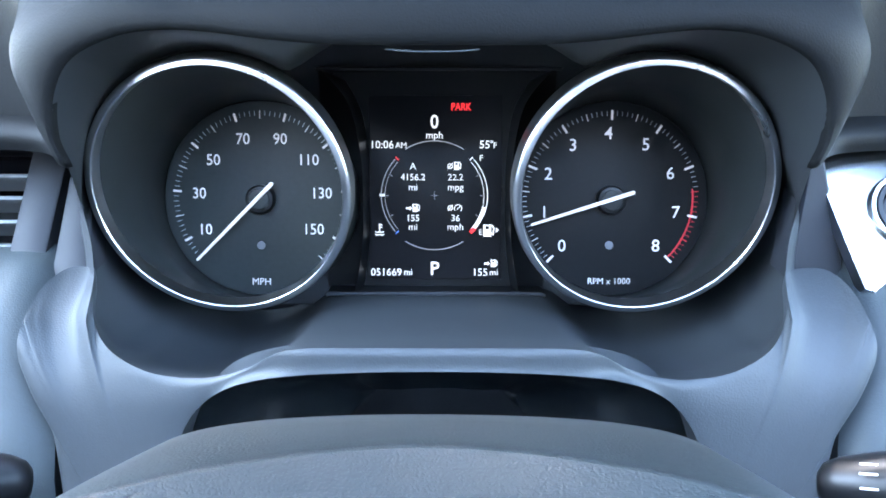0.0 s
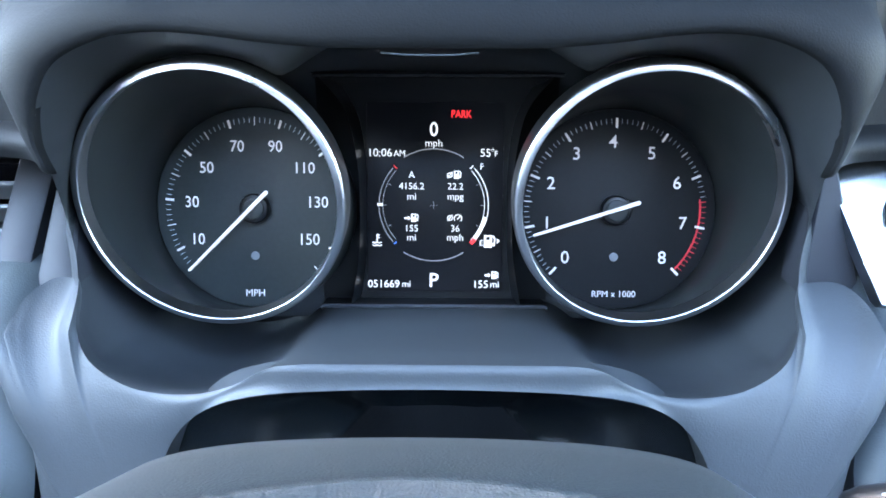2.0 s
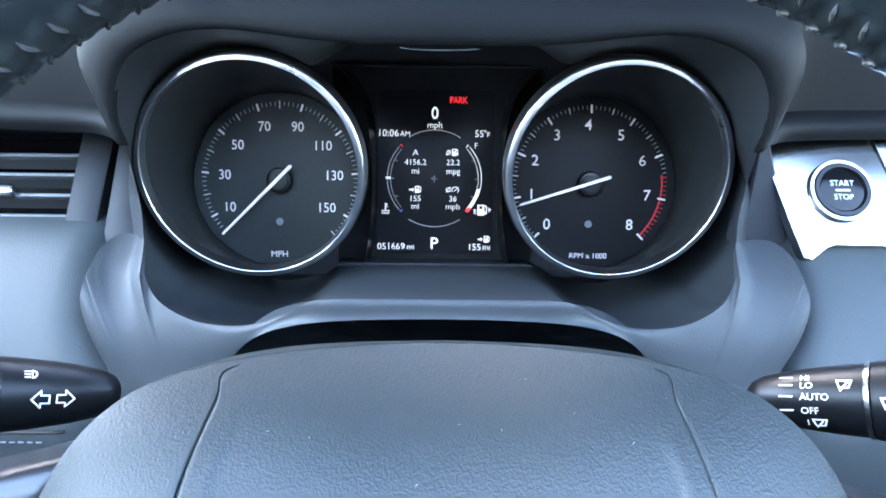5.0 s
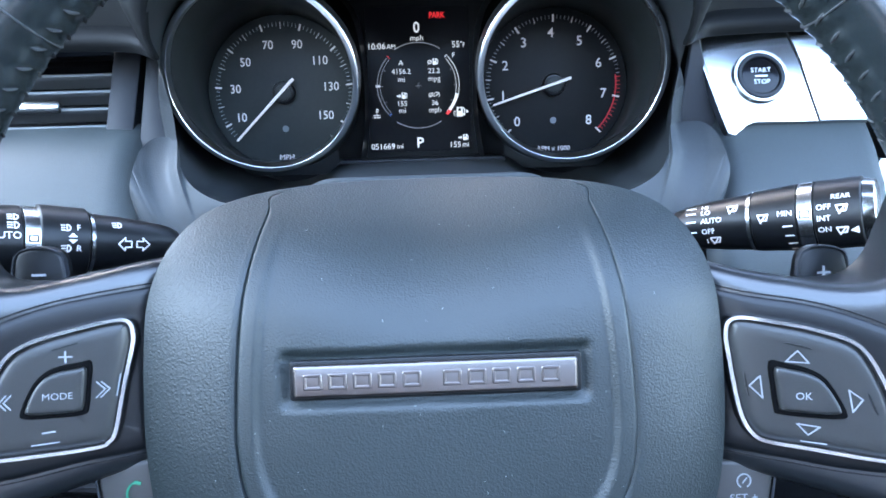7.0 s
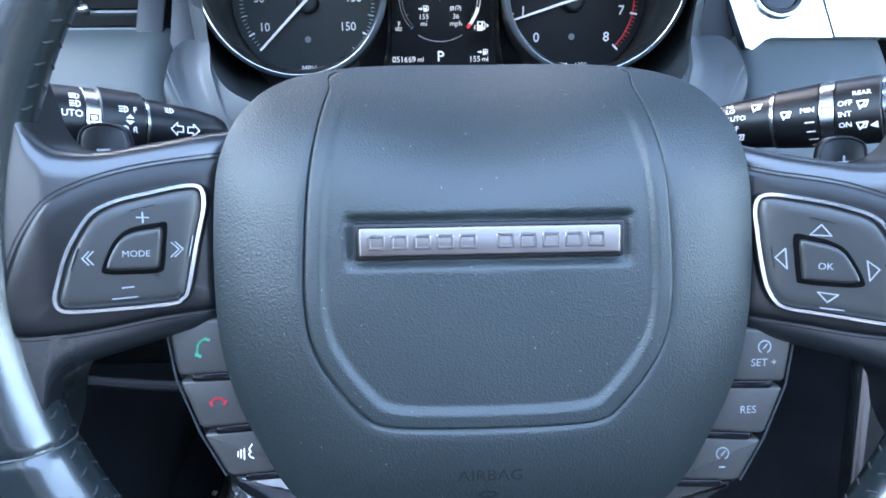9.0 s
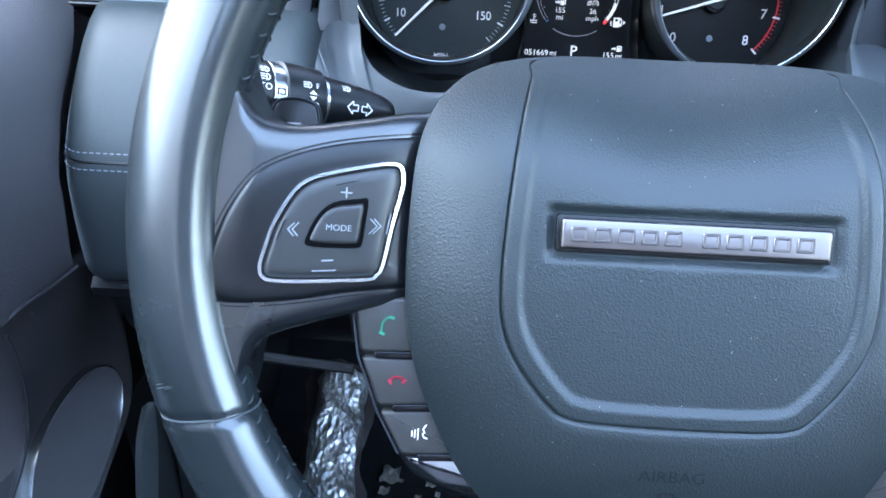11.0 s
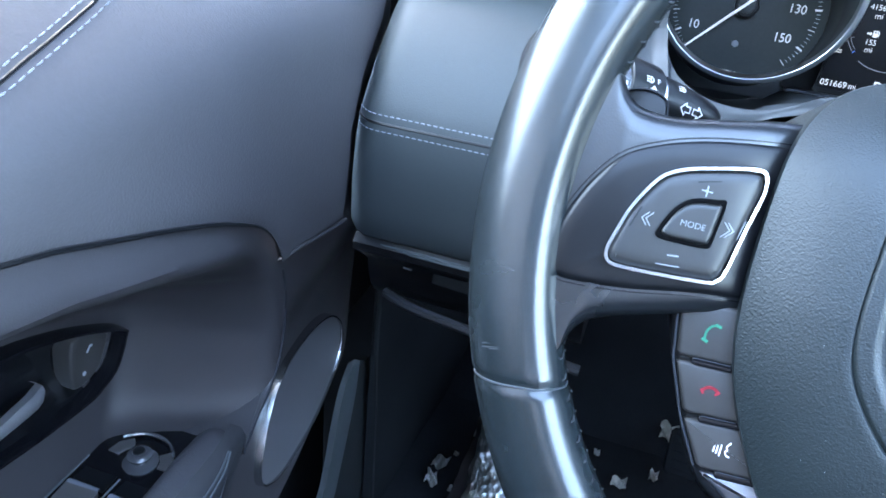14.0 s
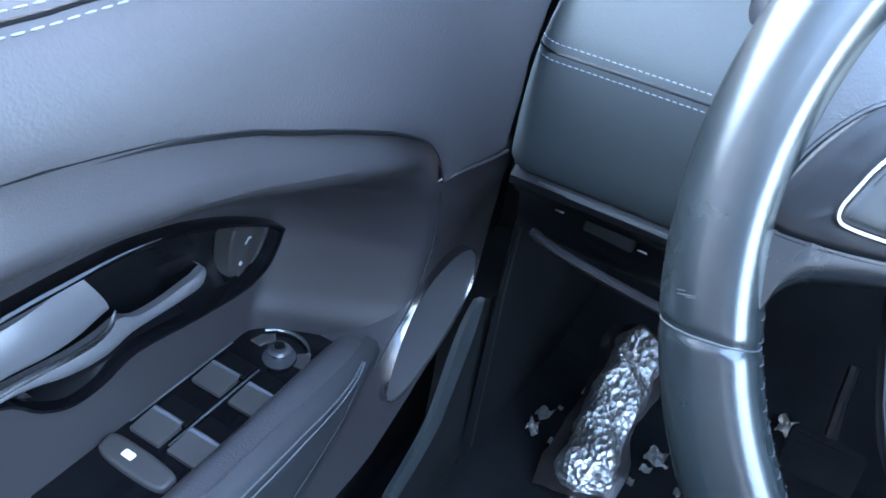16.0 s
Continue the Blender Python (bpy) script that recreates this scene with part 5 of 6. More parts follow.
part("word", wrap(words("AUTO", .0040, -.0675, .0010, 0, align="RIGHT", bold=.006), .0152, 0, A1), WHITE_PRINT, lamp_stalk)
part("icon", wrap(lamp_icon(-.0700, .0054, .95), .0152, 0, A1), WHITE_PRINT, lamp_stalk)
part("icon", wrap(lamp_icon(-.0700, .0094, .9), .0152, 0, A1), WHITE_PRINT, lamp_stalk)

# ---- driver's door ----
door = thing("driver_door", "dark grey leather trimmed driver's door, closed", "car door")
CREST = [(-.75, .662), (-.40, .662), (-.20, .659), (-.082, .652), (-.056, .649), (-.02, .643), (.019, .633), (.041, .625), (.076, .613), (.10, .604), (.125, .594), (.147, .583), (.163, .574), (.176, .562), (.184, .548), (.189, .536)]


def crest_z(y):
    return float(np.interp(y, [p[0] for p in CREST], [p[1] for p in CREST]))


def upper_x(z, y):
    return -.3465 + .004 * math.exp(-((z - .58) / .06) ** 2) - .03 * (z - .60) - .10 * step(.66, .80, z) - .012 * step(.10, .40, y) * 0 + .012 * step(.15, .30, y)


def front_y(z):
    return float(np.interp(z, [.535, .55, .60, .635, .67, .70, .78], [.257, .259, .267, .288, .330, .374, .49]))


rows_ = []
ys = [-.75, -.5, -.35, -.25, -.2, -.15, -.1, -.05, -.02, .02, .05, .08, .1, .12, .14, .155, .168, .178, .185, .189, .20, .215, .23, .245, .262]
for k in range(26):
    t = k / 25
    row = []
    for i, y in enumerate(ys):
        zb = crest_z(y) if y <= .189 else .536
        zt = .80
        z = zb + (zt - zb) * t
        y2 = y
        if y > .10:
            f = (y - .10) / (.262 - .10)
            y2 = .10 + f * (front_y(z) - .10)
            if t == 0 or y <= .189:
                y2 = y + (y2 - y) * step(0, .35, t)
        row.append((upper_x(z, y2) - (.002 if k == 0 else 0), y2, z))
    rows_.append(row)
upper = part("upper_panel", loft(rows_, False), DOOR_LIT_SKIN, door, "padded leather upper panel, coloured paler as window-lit")
DOOR_SEAM = [(-.40, .690), (-.20, .690), (-.065, .6906), (-.04, .6911), (0, .6925), (.023, .694), (.043, .698), (.0655, .7025), (.088, .7072), (.11, .712), (.16, .722)]
for off in (.0026, -.0026):
    line = smooth_line([(upper_x(z + off, y) + .0003, y - off * .3, z + off) for y, z in DOOR_SEAM], 8)
    part("stitching", stitches(line, (1, 0, .35), .0060, .0042, .00042, .0003), THREAD, upper, "pale grey double stitching")
part("seam", sweep(smooth_line([(upper_x(z, y) + .0001, y, z) for y, z in DOOR_SEAM], 8), .0009, 6), SATIN_BLACK, upper)
# piping under the crest and the bright joint to the dash
part("crest_joint", sweep(smooth_line([(upper_x(z, y) - .0006 - .001 * step(.15, .185, y), y, z + .0004) for y, z in CREST], 3), [.0012] * 34 + [.0010, .0009, .0008, .0007, .0006, .0005, .0004, .0004, .0003, .0003, .0003, .0003], 6), SATIN_BLACK, upper)
part("corner_joint", sweep(smooth_line([(-.3475, .191, .5340), (-.342, .198, .5375), (-.338, .208, .5395), (-.334, .235, .537), (-.332, .262, .534)], 5), [.0004, .0006, .0008, .0010, .0012] + [.0015] * 16, 6), DOOR_LOW, upper)


def joint_y(z):
    """Where the hollow meets the front of the door."""
    return float(np.interp(z, [.36, .39, .4108, .4262, .4389, .4575, .4829, .5052, .5263, .536], [.09, .115, .140, .158, .177, .191, .198, .199, .196, .189]))


BOWL = [(-.14, .520), (-.10, .538), (-.046, .5395), (.014, .5385), (.050, .532), (.075, .5245), (.105, .5115), (.1375, .4925), (.138, .484), (.127, .468), (.112, .4615), (.098, .4600), (.060, .4640), (.017, .4700), (-.005, .4640), (-.025, .4640), (-.042, .474), (-.060, .492), (-.10, .500), (-.14, .508)]
bl = [tuple(p[:2]) for p in smooth_line(BOWL, 4, True)]
BOWL_IN = inset(bl, .0062)


def in_bowl(y, z):
    """Whether a place on the door lies inside the handle's bowl."""
    inside = False
    for (y0, z0), (y1, z1) in zip(BOWL_IN, BOWL_IN[1:] + BOWL_IN[:1]):
        if (z0 > z) != (z1 > z) and y < y0 + (z - z0) / (z1 - z0) * (y1 - y0):
            inside = not inside
    return inside


def hollow_y(z):
    """Where the hollow runs out to the front; low down that lies behind the arm rest."""
    return float(np.interp(z, [.39, .425, .4389, .4575, .4829, .5052, .5263, .536], [.172, .176, .184, .191, .198, .199, .196, .189]))


def recess_x(y, z):
    """How deep the arm rest's hollow is at this place."""
    s = step(.014 * step(.19, .10, y), .085, crest_z(y) - .003 - z)
    e = step(0, .062, hollow_y(z) - y)
    lip = .0075 * math.exp(-((crest_z(y) - z - .022) / .014) ** 2) * step(.20, .12, y)
    return -.347 + lip * 1.2 - .088 * s * e


rows_ = []
for k in range(47):
    t = k / 46
    row = []
    for y in list(np.linspace(-.75, -.15, 10)) + list(np.linspace(-.13, .205, 84)):
        zt = crest_z(y) + .002 + .012 * step(.14, .18, y) if y <= .189 else .5375
        zb = .395
        z = zt + (zb - zt) * (t ** 1.15)
        y = min(y, joint_y(z) + .0006)
        row.append((recess_x(y, z) - (.024 if in_bowl(y, z) else 0), y, z))
    row.append((-.3477, row[-1][1] + .0006, row[-1][2]))
    rows_.append(row)
part("panel_joint", sweep(smooth_line([(-.3466, joint_y(z) + .0008, z) for z in (.4108, .4262, .4389, .4575, .4829, .5052, .5240)], 5), .0008, 6), GREY_TRIM, door, "thin pale joint")
hollow = part("arm_hollow", loft(rows_, False), DOOR_LOW, door, "smooth grey moulded arm rest hollow")
# front part of the door towards the kick panel
rows_ = []
for z in (.536, .528, .52, .505, .49, .475, .46, .45, .44, .43, .4225, .415, .4075, .40, .39, .38, .37, .36, .34, .325, .312, .305):
    yb_ = joint_y(z) if z > .40 else float(np.interp(z, [.29, .30, .33, .36, .38, .40], [-.06, -.02, .015, .045, .070, .110]))
    yf_ = float(np.interp(z, [.305, .312, .325, .36, .43, .536], [.386, .398, .403, .406, .410, .42]))
    row = []
    for i in range(20):
        t = i / 19
        y = yb_ + (yf_ - yb_) * t
        x = -.3475 - step(.51, .43, z) * min(.027, max(0, .0135 + .13 * (y - .25))) - .004 * step(.2, .4, y) + .012 * step(.2, .29, y) * step(.46, .53, z) - .01 * max(0, (t - .93) / .07)
        row.append((x, y, z))
    rows_.append(row)
part("lower_panel", loft(rows_, False), DOOR_LOW, door, "dark moulded lower door panel")
part("pocket_back", loft([[(-.40, -.75, .372), (-.40, .44, .372)], [(-.43, -.75, .30), (-.43, .44, .30)], [(-.43, -.75, .03), (-.43, .44, .03)]], False), CARPET, door, "black inside of the door pocket")

# arm rest shelf, switch panel and rounded arm
part("shelf", slab(-.445, -.75, .385, -.370, .150, .404), SATIN_BLACK, door)
arm = []
for y, k in ((-.75, 1), (-.3, 1), (-.05, 1), (.05, 1), (.10, .98), (.125, .95), (.138, .90), (.148, .81), (.155, .67), (.1595, .50), (.1620, .30), (.1628, .08)):
    cx_ = -.3635 - .004 * step(.05, .16, y)
    ring = []
    for a in np.linspace(0, 2 * math.pi, 44, endpoint=False):
        ca, sa = math.cos(a), math.sin(a)
        ring.append((cx_ + .0195 * k * math.copysign(abs(ca) ** .75, ca), y, .398 + .025 * k * math.copysign(abs(sa) ** .75, sa)))
    arm.append(ring)
armrest = part("armrest", loft(arm, True, True, True), DOOR_LIT_SKIN, door, "rounded padded arm rest, coloured paler as window-lit")
skirt = []
for z, x, yf in ((.427, -.356, .148), (.4245, -.349, .150), (.421, -.3450, .148), (.416, -.3430, .142), (.408, -.3420, .132), (.395, -.3415, .117), (.38, -.3418, .101), (.36, -.3428, .080), (.33, -.3450, .050), (.30, -.3480, .018), (.27, -.352, -.02)):
    row = []
    for i in range(30):
        t = i / 29
        y = -.75 + .6 * t / .2 if t < .2 else -.15 + (yf + .15) * (t - .2) / .8
        row.append((x - .004 * step(yf - .03, yf, y) ** 1.5, y, z))
    skirt.append(row)
part("arm_skirt", loft(skirt, False), ARM_SIDE, armrest, "dark trim below the arm rest")
part("trim_line", sweep(smooth_line([(-.3440, -.7, .4195), (-.3440, -.2, .4195), (-.3440, .009, .4195), (-.3440, .057, .4200), (-.3440, .090, .4205), (-.3455, .112, .4225), (-.349, .128, .4245)], 5), .0007, 6), VENT_EDGE, armrest, "thin pale trim line")
part("trim_line", sweep(smooth_line([(-.3418, -.7, .4145), (-.3418, -.2, .4145), (-.3418, .009, .4145), (-.3418, .057, .4155), (-.3420, .090, .4175), (-.3440, .114, .4205), (-.348, .129, .4238)], 5), .0006, 6), VENT_EDGE, armrest, "thin pale trim line")
part("trim_line", sweep(smooth_line([(-.3412, -.05, .335), (-.3408, .03, .366), (-.3404, .055, .3790), (-.3404, .080, .392), (-.3408, .100, .405), (-.3425, .114, .417)], 5), .0005, 6), GREY_TRIM, armrest, "thin pale trim line")

SW = frame_of((-.410, .06, .4045), (1, 0, 0), (0, 1, 0))
switches = thing("switch_panel", "gloss black door switch panel set in the arm rest", "switch panel", SW)
part("plate", prism(smooth_line([(-.034, -.10), (-.0345, .02), (-.0335, .052), (-.024, .066), (.0, .078), (.030, .098), (.033, .06), (.031, -.07), (.022, -.105), (-.02, -.11)], 4, True), -.004, .0075, .0015), GLOSS_BLACK, switches)
for x, y in ((-.0085, .0080), (.0218, .0075), (-.0085, -.0405), (.0203, -.0400)):
    top = [(-.0115, -.0095, .0098), (-.0108, -.0102, .0102), (.0108, -.0102, .0102), (.0115, -.0095, .0098), (.0115, .0070, .0112), (.0108, .0080, .0116), (-.0108, .0080, .0116), (-.0115, .0070, .0112)]
    sw = part("window_switch", ([(x + a, y + b, .007) for a, b, c in top] + [(x + a, y + b, c) for a, b, c in top], [tuple(range(8, 16))] + [(i, (i + 1) % 8, 8 + (i + 1) % 8, 8 + i) for i in range(8)]), SWITCH_GREY, switches, "grey rocker window switch")
    part("edge", loft([[(x + a, y + b, c) for a in (-.0112, -.004, .004, .0112)] for b, c in ((.0068, .0112), (.0080, .0118), (.0094, .0116), (.0108, .0104), (.0120, .0084), (.0126, .0070))], False), PALE_EDGE, sw, "smooth rounded front edge")
    part("well", slab(x - .0118, y + .0102, .0066, x + .0118, y + .0240, .0079), SATIN_BLACK, sw)
for x, y0, y1 in ((-.0245, -.046, .0400), (.0060, -.046, .0310)):
    part("rail", sweep([(x, y0, .0078), (x, y1, .0078)], .0007, 6), VENT_EDGE, switches)
lock_sw = part("lockout_switch", prism(smooth_line([(-.0215, -.0580), (.002, -.0570), (.024, -.0590), (.0275, -.0640), (.0240, -.0720), (-.002, -.0735), (-.0200, -.0715), (-.0235, -.066)], 4, True), .006, .0115, .0020, fill=True), SWITCH_GREY, switches, "grey lockout switch")
part("icon", prism(rounded(-.008, -.0675, .000, -.0625, .0012), .0113, .0118, .0002), WHITE_PRINT, lock_sw)
knob = part("mirror_knob", loft([[(*p, w) for p in circle(.0085, .0480, r, 36)] for r, w in ((.0115, .007), (.0113, .0084), (.0080, .0092), (.0056, .0104), (.0060, .0122), (.0078, .0138), (.0082, .0152), (.0070, .0166), (.0045, .0174))], True, True, True), KNOB_GREY, switches, "round glossy mirror adjuster knob")
part("knob_cap", prism(circle(.0085, .0480, .0042, 24), .0168, .0182, .0008), STALK_BLACK, knob)
arcp = [(.0040 + .0235 * math.cos(radians(a)), .0480 + .0225 * math.sin(radians(a)), .0088) for a in range(36, 150, 6)]
part("bright_arc", sweep(arcp, .0014, 6), CHROME, knob, "bright arc of the mirror switch")
for a0 in (24, 152):
    part("side_button", prism([(.0065 + r * math.cos(radians(a)), .0470 + r * .9 * math.sin(radians(a))) for a, r in ((a0 - 24, .0145), (a0, .0145), (a0 + 24, .0145), (a0 + 24, .0230), (a0, .0240), (a0 - 24, .0230))], .006, .0088, .001), SWITCH_GREY, knob)

# inner handle
HD = frame_of((-.432, 0, 0), (0, 1, 0), (0, 0, 1))
handle = thing("inner_door_handle", "satin silver door lever in a gloss black bowl", "door handle", HD)
part("bowl_rim", hoop(bl, .0035, -.004, .0075), GLOSS_BLACK, handle, "gloss black surround")


def bowl_ring(k, w):
    """The bowl's outline drawn in towards its long middle line."""
    ring = []
    for u, v in bl:
        mu = -.14 + (u + .14) * (1 - .10 * k)
        mv = float(np.interp(mu, [-.14, -.05, 0, .05, .10, .138], [.514, .513, .503, .497, .486, .486]))
        ring.append((u + (mu - u) * k, v + (mv - v) * k, w))
    return ring


part("bowl", loft([bowl_ring(k, w) for k, w in ((.06, .003), (.10, 0), (.18, -.006), (.30, -.011), (.48, -.0145), (.70, -.0165), (.93, -.0170))], True, False, True), BOWL_BLACK, handle)
part("bright_edge", sweep(smooth_line([(-.12, .5345, .0075), (-.046, .5400, .008), (-.015, .5400, .008), (.014, .5388, .0075), (.040, .5345, .0070)], 5), [.0010] * 12 + [.0008, .0007, .0006, .0005, .0004, .0004, .0003, .0002, .0002], 6), PALE_EDGE, handle)


def band(upper, lower, wfn, deep=.022, n=48, k=14):
    """A smooth skin between two edge lines; wfn gives its height by place along and across."""
    a, b = resample(smooth_line([(*p, 0) for p in upper], 6), n), resample(smooth_line([(*p, 0) for p in lower], 6), n)
    rows = []
    for j in range(k + 1):
        t = j / k
        row = [(p.x + (q.x - p.x) * t, p.y + (q.y - p.y) * t, wfn(i / (n - 1), t)) for i, (p, q) in enumerate(zip(a, b))]
        rows.append(row + [(row[-1][0] + .0004, row[-1][1], row[-1][2] - deep)])
    edge0 = [(x, y - .0004, w - deep) for x, y, w in rows[0]]
    edge1 = [(x, y + .0004, w - deep) for x, y, w in rows[-1]]
    return loft([edge0] + rows + [edge1], False)


part("pull_plate", band([(-.15, .533), (-.10, .535), (-.053, .5358), (-.030, .5360), (-.0065, .5356)], [(-.15, .509), (-.10, .509), (-.058, .509), (-.046, .508), (-.030, .5055), (-.012, .5042), (.0065, .5072)], lambda s, t: .0065 + .0075 * math.sin(math.pi * min(1, t * .80 + .14)) - .0045 * step(.70, 1, s)), SATIN_SILVER, handle, "satin silver pull plate")
part("bright_edge", sweep(smooth_line([(-.15, .507, .0115), (-.10, .507, .0125), (-.058, .5068, .0130), (-.045, .5058, .0130), (-.025, .5032, .0130), (-.010, .5016, .0120), (.0010, .5030, .0100), (.0075, .5075, .0070)], 6), [.0017] * 38 + [.0013, .0011, .0009, .0007, .0005]), CHROME, handle)
part("lever", band([(-.15, .505), (-.10, .505), (-.058, .5040), (-.040, .5020), (-.020, .4995), (-.002, .4995), (.0105, .5000), (.0215, .4930), (.0390, .4915), (.060, .4935), (.0735, .4935)], [(-.15, .497), (-.10, .496), (-.060, .4950), (-.042, .4900), (-.025, .4820), (-.005, .4775), (.006, .4775), (.0223, .4810), (.0505, .4800), (.0704, .4805), (.0750, .4860)], lambda s, t: .001 + (.010 - .005 * step(.6, .8, s)) * math.sin(math.pi * min(1, max(0, t * .75 + .25))) ** .8 * (1 - .7 * step(.95, 1.0, s)), .005), SATIN_SILVER, handle, "satin silver lever")
lockb = part("lock_button", prism(smooth_line([(.104, .5005), (.122, .4955), (.1318, .4895), (.1315, .4840), (.1225, .4705), (.1110, .4655), (.1010, .4665), (.0985, .4730)], 3, True), -.016, -.0030, .0016), PUSH_GREY, handle, "grey lock buttons")
part("icon", moved(bars([[(-.002, -.002), (.001, .001)], [(.001, .001), (.0025, .0005)]], .0014), Matrix.Translation((.1155, .4885, -.0028))), GREY_PRINT, lockb)
part("icon", moved(prism(circle(0, 0, .0016, 10), 0, .0002, .0001), Matrix.Translation((.1085, .4735, -.0028))), GREY_PRINT, lockb)

# speaker and door pocket
SP = frame_of((-.3590, .2500, .3680), (-.13, 1, 0), (0, 0, 1))
spk = thing("door_speaker", "oval grey speaker grille with bright rim in the door", "speaker", SP)
so = [tuple(p) for p in smooth_line([(.0560, .0440), (.0220, .0580), (-.0135, .0655), (-.0460, .0660), (-.0680, .0560), (-.0860, .0345), (-.0950, .0110), (-.0915, -.0060), (-.0760, -.0210), (-.0530, -.0325), (-.0210, -.0400), (.0230, -.0445), (.0680, -.0380), (.0930, -.0220), (.0970, .0010), (.0823, .0240)], 5, True)]
part("grille", prism(inset(so, .0012), -.010, .0016, .0015, fill=True), SPEAKER_MESH, spk)
part("bright_rim", hoop(so, .0026, -.010, .0034), ALU, spk, "thin bright rim")
BLADE_IN = smooth_line([(-.381, .400, .290), (-.381, .366, .283), (-.381, .347, .248), (-.381, .336, .205), (-.381, .316, .172), (-.381, .262, .135), (-.381, .20, .12), (-.381, -.3, .12)], 6)
BLADE_OUT = smooth_line([(-.373, .404, .287), (-.373, .397, .249), (-.373, .382, .209), (-.373, .362, .165), (-.373, .344, .135), (-.373, .275, .098), (-.373, .20, .085), (-.373, -.3, .085)], 6)
FLOOR_EDGE = smooth_line([(-.368, .416, .287), (-.366, .425, .22), (-.364, .425, .16), (-.362, .42, .10), (-.360, .40, .05), (-.360, .30, .031), (-.360, .20, .031), (-.360, -.3, .031)], 6)
BLADE_IN = [a.lerp(b, .42) for a, b in zip(BLADE_IN, BLADE_OUT)]
part("pocket_edge", loft([[a + Vector((-.006, -.004, -.004)) for a in BLADE_IN], BLADE_IN, [a.lerp(b, .5) + Vector((.0015, 0, 0)) for a, b in zip(BLADE_IN, BLADE_OUT)], BLADE_OUT], False), DASH_SKIN, door, "rounded dark lip of the door pocket")
part("pocket_wall", loft([BLADE_OUT, [a.lerp(b, .3) + Vector((.004, 0, 0)) for a, b in zip(BLADE_OUT, FLOOR_EDGE)], FLOOR_EDGE], False), KICK_BLACK, door, "dark moulded door pocket wall")

# ---- footwell ----
kick = thing("kick_panel", "dark carpeted kick panel beside the footwell", "trim panel")
part("panel", loft([[(-.35, .40, .53), (-.36, .40, .30), (-.36, .40, .03)], [(-.34, .60, .50), (-.35, .60, .30), (-.35, .60, .03)], [(-.32, .92, .50), (-.32, .92, .30), (-.32, .92, .03)]], False), CARPET, kick)
part("edge_trim", sweep(smooth_line([(-.352, .402, .52), (-.356, .404, .40), (-.360, .412, .30), (-.362, .425, .20), (-.360, .43, .04)], 5), .004, 8), KICK_BLACK, kick, "moulded black edge")
toe = thing("toe_board", "black carpeted toe board", "toe board")
part("board", loft([[(-.36, .68, .031), (.32, .68, .031)], [(-.36, .80, .10), (.32, .80, .10)], [(-.36, .90, .30), (.32, .90, .30)]], False), CARPET, toe)
for nm, x, wd, lab in (("brake_pedal", .02, .045, "ribbed black brake pedal in the dark footwell"), ("accelerator_pedal", .15, .026, "black accelerator pedal in the dark footwell")):
    pdl = thing(nm, lab, "pedal", frame_of((x, .62, .10), (1, 0, 0), (0, .55, .83)))
    part("pad", prism(rounded(-wd, -.03, wd, .03, .008), -.008, 0, .003), CARPET, pdl)
    for k in range(5):
        part("rib", prism(rounded(-wd * .85, -.022 + .011 * k - .0015, wd * .85, -.022 + .011 * k + .0015, .001, 2), 0, .002, .0005), CARPET, pdl)
    part("arm", sweep([(0, .02, -.006), (0, .07, -.04), (0, .12, -.06)], .008, 8), SATIN_BLACK, pdl)

# footrest wrapped in crumpled clear film
m = bpy.data.materials.new("crumpled clear film")
m.use_nodes = True
n, l = m.node_tree.nodes, m.node_tree.links
b = n["Principled BSDF"]
b.inputs["Base Color"].default_value = (0.60, 0.60, 0.58, 1)
b.inputs["Metallic"].default_value = 0.85
b.inputs["IOR"].default_value = 1.9
b.inputs["Roughness"].default_value = 0.32
b.inputs["Coat Weight"].default_value = 1.0
b.inputs["Coat Roughness"].default_value = 0.12
b.inputs["Specular IOR Level"].default_value = 0.9
co = n.new("ShaderNodeTexCoord")
vo = n.new("ShaderNodeTexVoronoi")
vo.inputs["Scale"].default_value = 150
no = n.new("ShaderNodeTexNoise")
no.inputs["Scale"].default_value, no.inputs["Detail"].default_value = 90, 6
mx = n.new("ShaderNodeMath")
mx.operation = "ADD"
bp = n.new("ShaderNodeBump")
bp.inputs["Strength"].default_value, bp.inputs["Distance"].default_value = 1.0, 0.0036
st = n.new("ShaderNodeMapping")
st.inputs["Scale"].default_value = (1.0, 0.6, 1.0)
l.new(co.outputs["Object"], st.inputs["Vector"])
l.new(st.outputs[0], vo.inputs["Vector"])
l.new(st.outputs[0], no.inputs["Vector"])
fine_ = n.new("ShaderNodeMath")
fine_.operation = "MULTIPLY"
fine_.inputs[1].default_value = 1.1
l.new(no.outputs["Fac"], fine_.inputs[0])
l.new(vo.outputs["Distance"], mx.inputs[0])
l.new(fine_.outputs[0], mx.inputs[1])
l.new(mx.outputs[0], bp.inputs["Height"])
l.new(bp.outputs[0], b.inputs["Normal"])
l.new(bp.outputs[0], b.inputs["Coat Normal"])
FILM = m
FILM_DULL = material("dull creased film", (0.020, 0.0165, 0.0165), 0.35, vary=0.4, patch=40, grain=0.8, cell=160, grain_kind="noise", spec=0.5)


def crumple(p, amp):
    q = Vector(p)
    d = noise.noise_vector(q * 22) * amp + noise.noise_vector(q * 60) * amp * .45
    return q + d


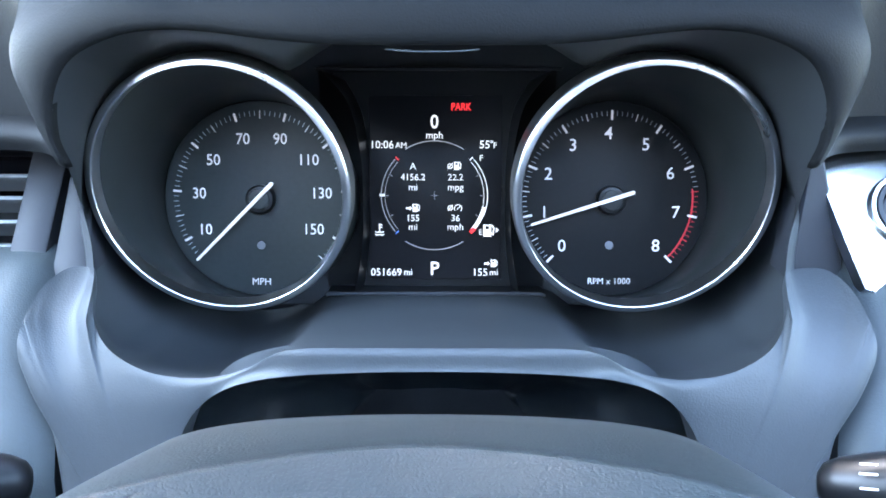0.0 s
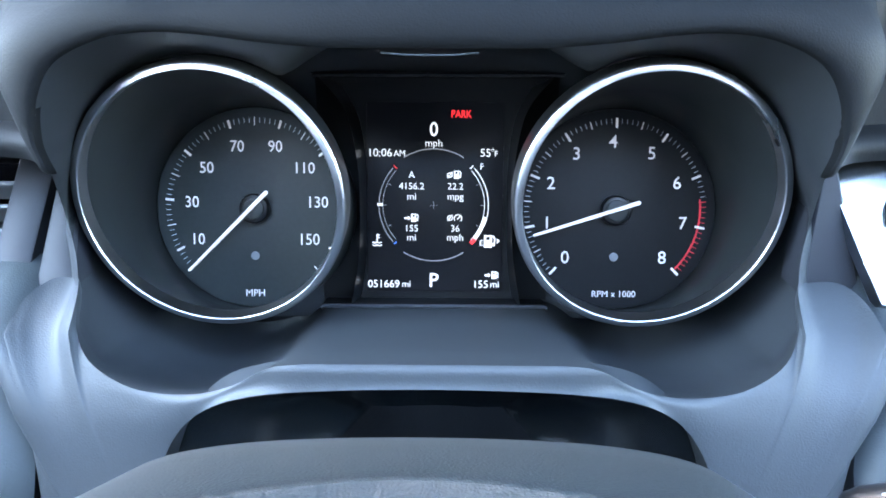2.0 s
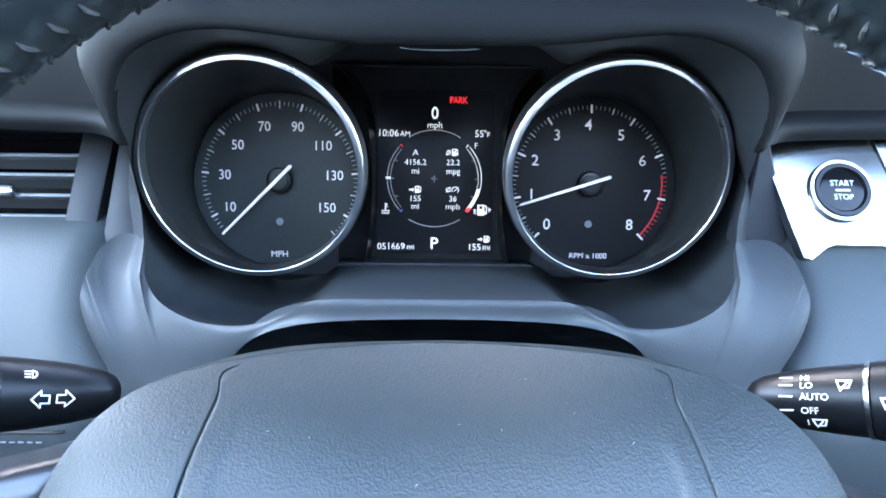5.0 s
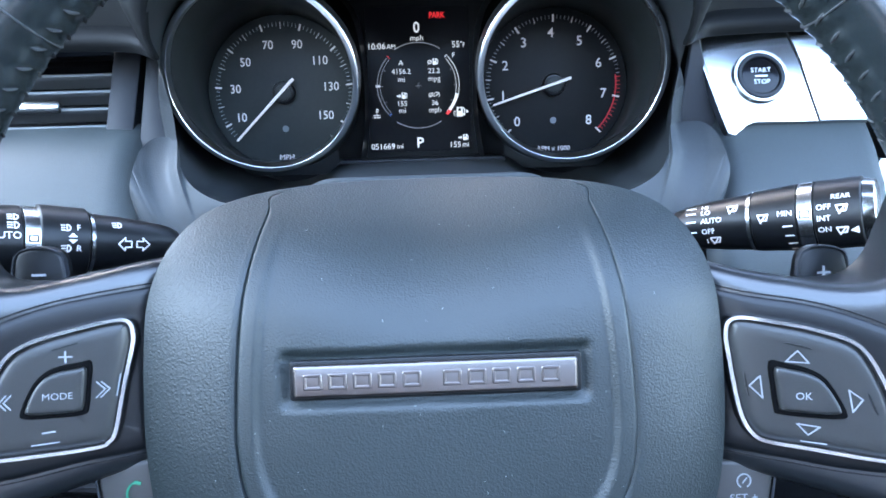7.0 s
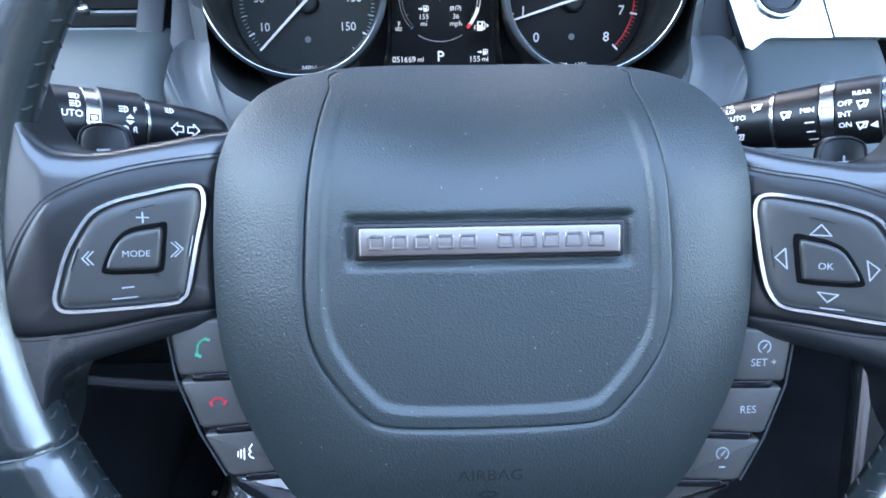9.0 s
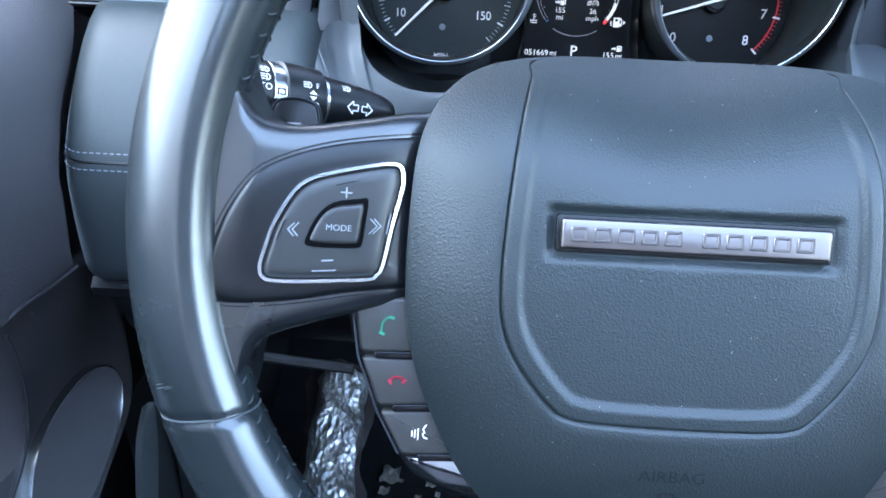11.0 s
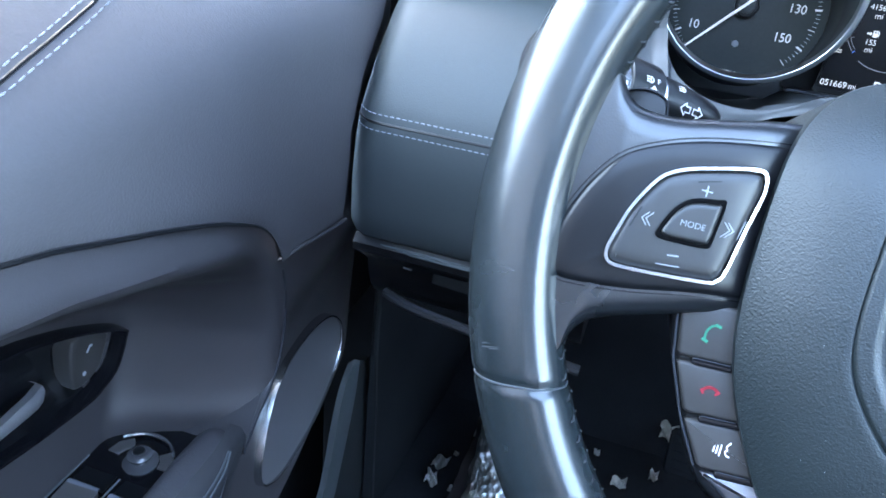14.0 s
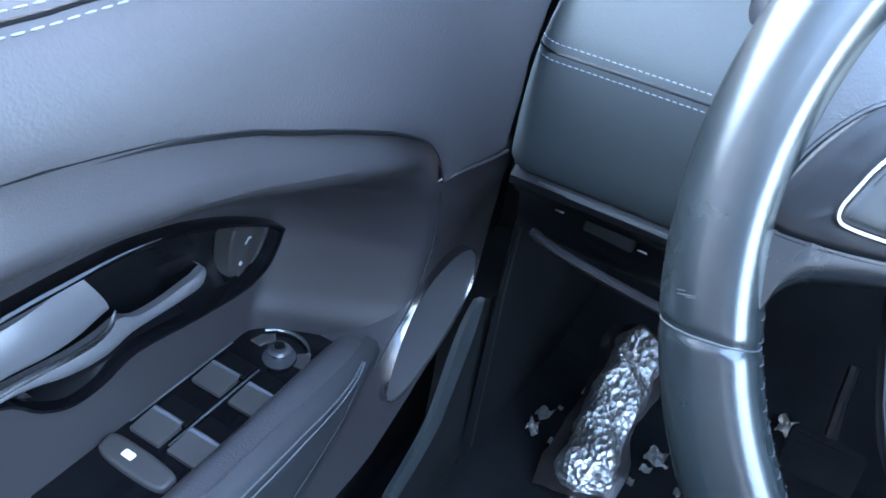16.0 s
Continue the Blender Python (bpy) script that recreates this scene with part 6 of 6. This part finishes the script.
rest = thing("footrest", "footrest wrapped in crumpled shiny clear plastic film", "footrest")
rows_ = []
for i in range(41):
    t = i / 40
    y = .430 + .225 * t
    zc = .050 + .085 * t
    xc = -.222 - .006 * t
    end = (math.sin(math.pi * min(1, max(0, .5 * min(t, 1 - t) / .10))) if min(t, 1 - t) < .10 else 1) ** .6
    ring = []
    for a in np.linspace(0, 2 * math.pi, 48, endpoint=False):
        ca, sa = math.cos(a), math.sin(a)
        p = (xc + .033 * end * math.copysign(abs(ca) ** .8, ca), y, zc + .026 * end * math.copysign(abs(sa) ** .8, sa) + .004 * math.cos(3 * ca + 20 * t))
        ring.append(crumple(p, .007))
    rows_.append(ring)
part("pad", moved(prism(rounded(-.030, -.085, .030, .085, .014), -.02, .014, .008), frame_of((-.225, .545, .072), (1, 0, 0), (0, 1, .36))), KICK_BLACK, rest, "dark footrest pad under the film")
part("film", loft(rows_, True, True, True), FILM, rest)
skirt_ = []
for i in range(31):
    t = i / 30
    y, zc, xc = .425 + .240 * t, .042 + .085 * t, -.224 - .006 * t
    skirt_.append([crumple((xc + (.044 + .004 * math.sin(9 * t)) * k, y, zc + .012 * (1 - k * k)), .008) for k in np.linspace(-1, 1, 25)])
part("film_skirt", loft(skirt_, False), FILM_DULL, rest, "dull creased edge of the plastic film")
random.seed(4)
for (x, y, z, s) in ((-.305, .505, .045, .024), (-.30, .53, .05, .020), (-.262, .60, .06, .03), (-.155, .56, .04, .018), (-.16, .53, .04, .012), (-.02, .70, .06, .028), (-.03, .62, .05, .018), (-.135, .60, .05, .014), (-.10, .55, .04, .012), (-.075, .60, .04, .016), (-.06, .50, .04, .012), (-.115, .52, .04, .008), (-.12, .58, .04, .007), (-.09, .53, .04, .006), (-.05, .56, .04, .008), (-.14, .55, .04, .006), (-.11, .63, .05, .007), (-.29, .56, .04, .007), (-.275, .50, .04, .008), (-.17, .50, .04, .007)):
    s *= .55
    g = []
    ax, ay = random.uniform(.5, 1.2), random.uniform(.8, 1.6)
    for i in range(7):
        g.append([crumple((x + (i - 3) / 3 * s * ax, y + (j - 3) / 3 * s * ay, z + .3 * s * math.sin(i * 1.3 + j)), s * .5) for j in range(7)])
    scrap = tagged(part("film_scrap", loft(g, False), FILM), "loose crumpled scrap of clear plastic film on the floor", "plastic film", "film scraps on the floor")
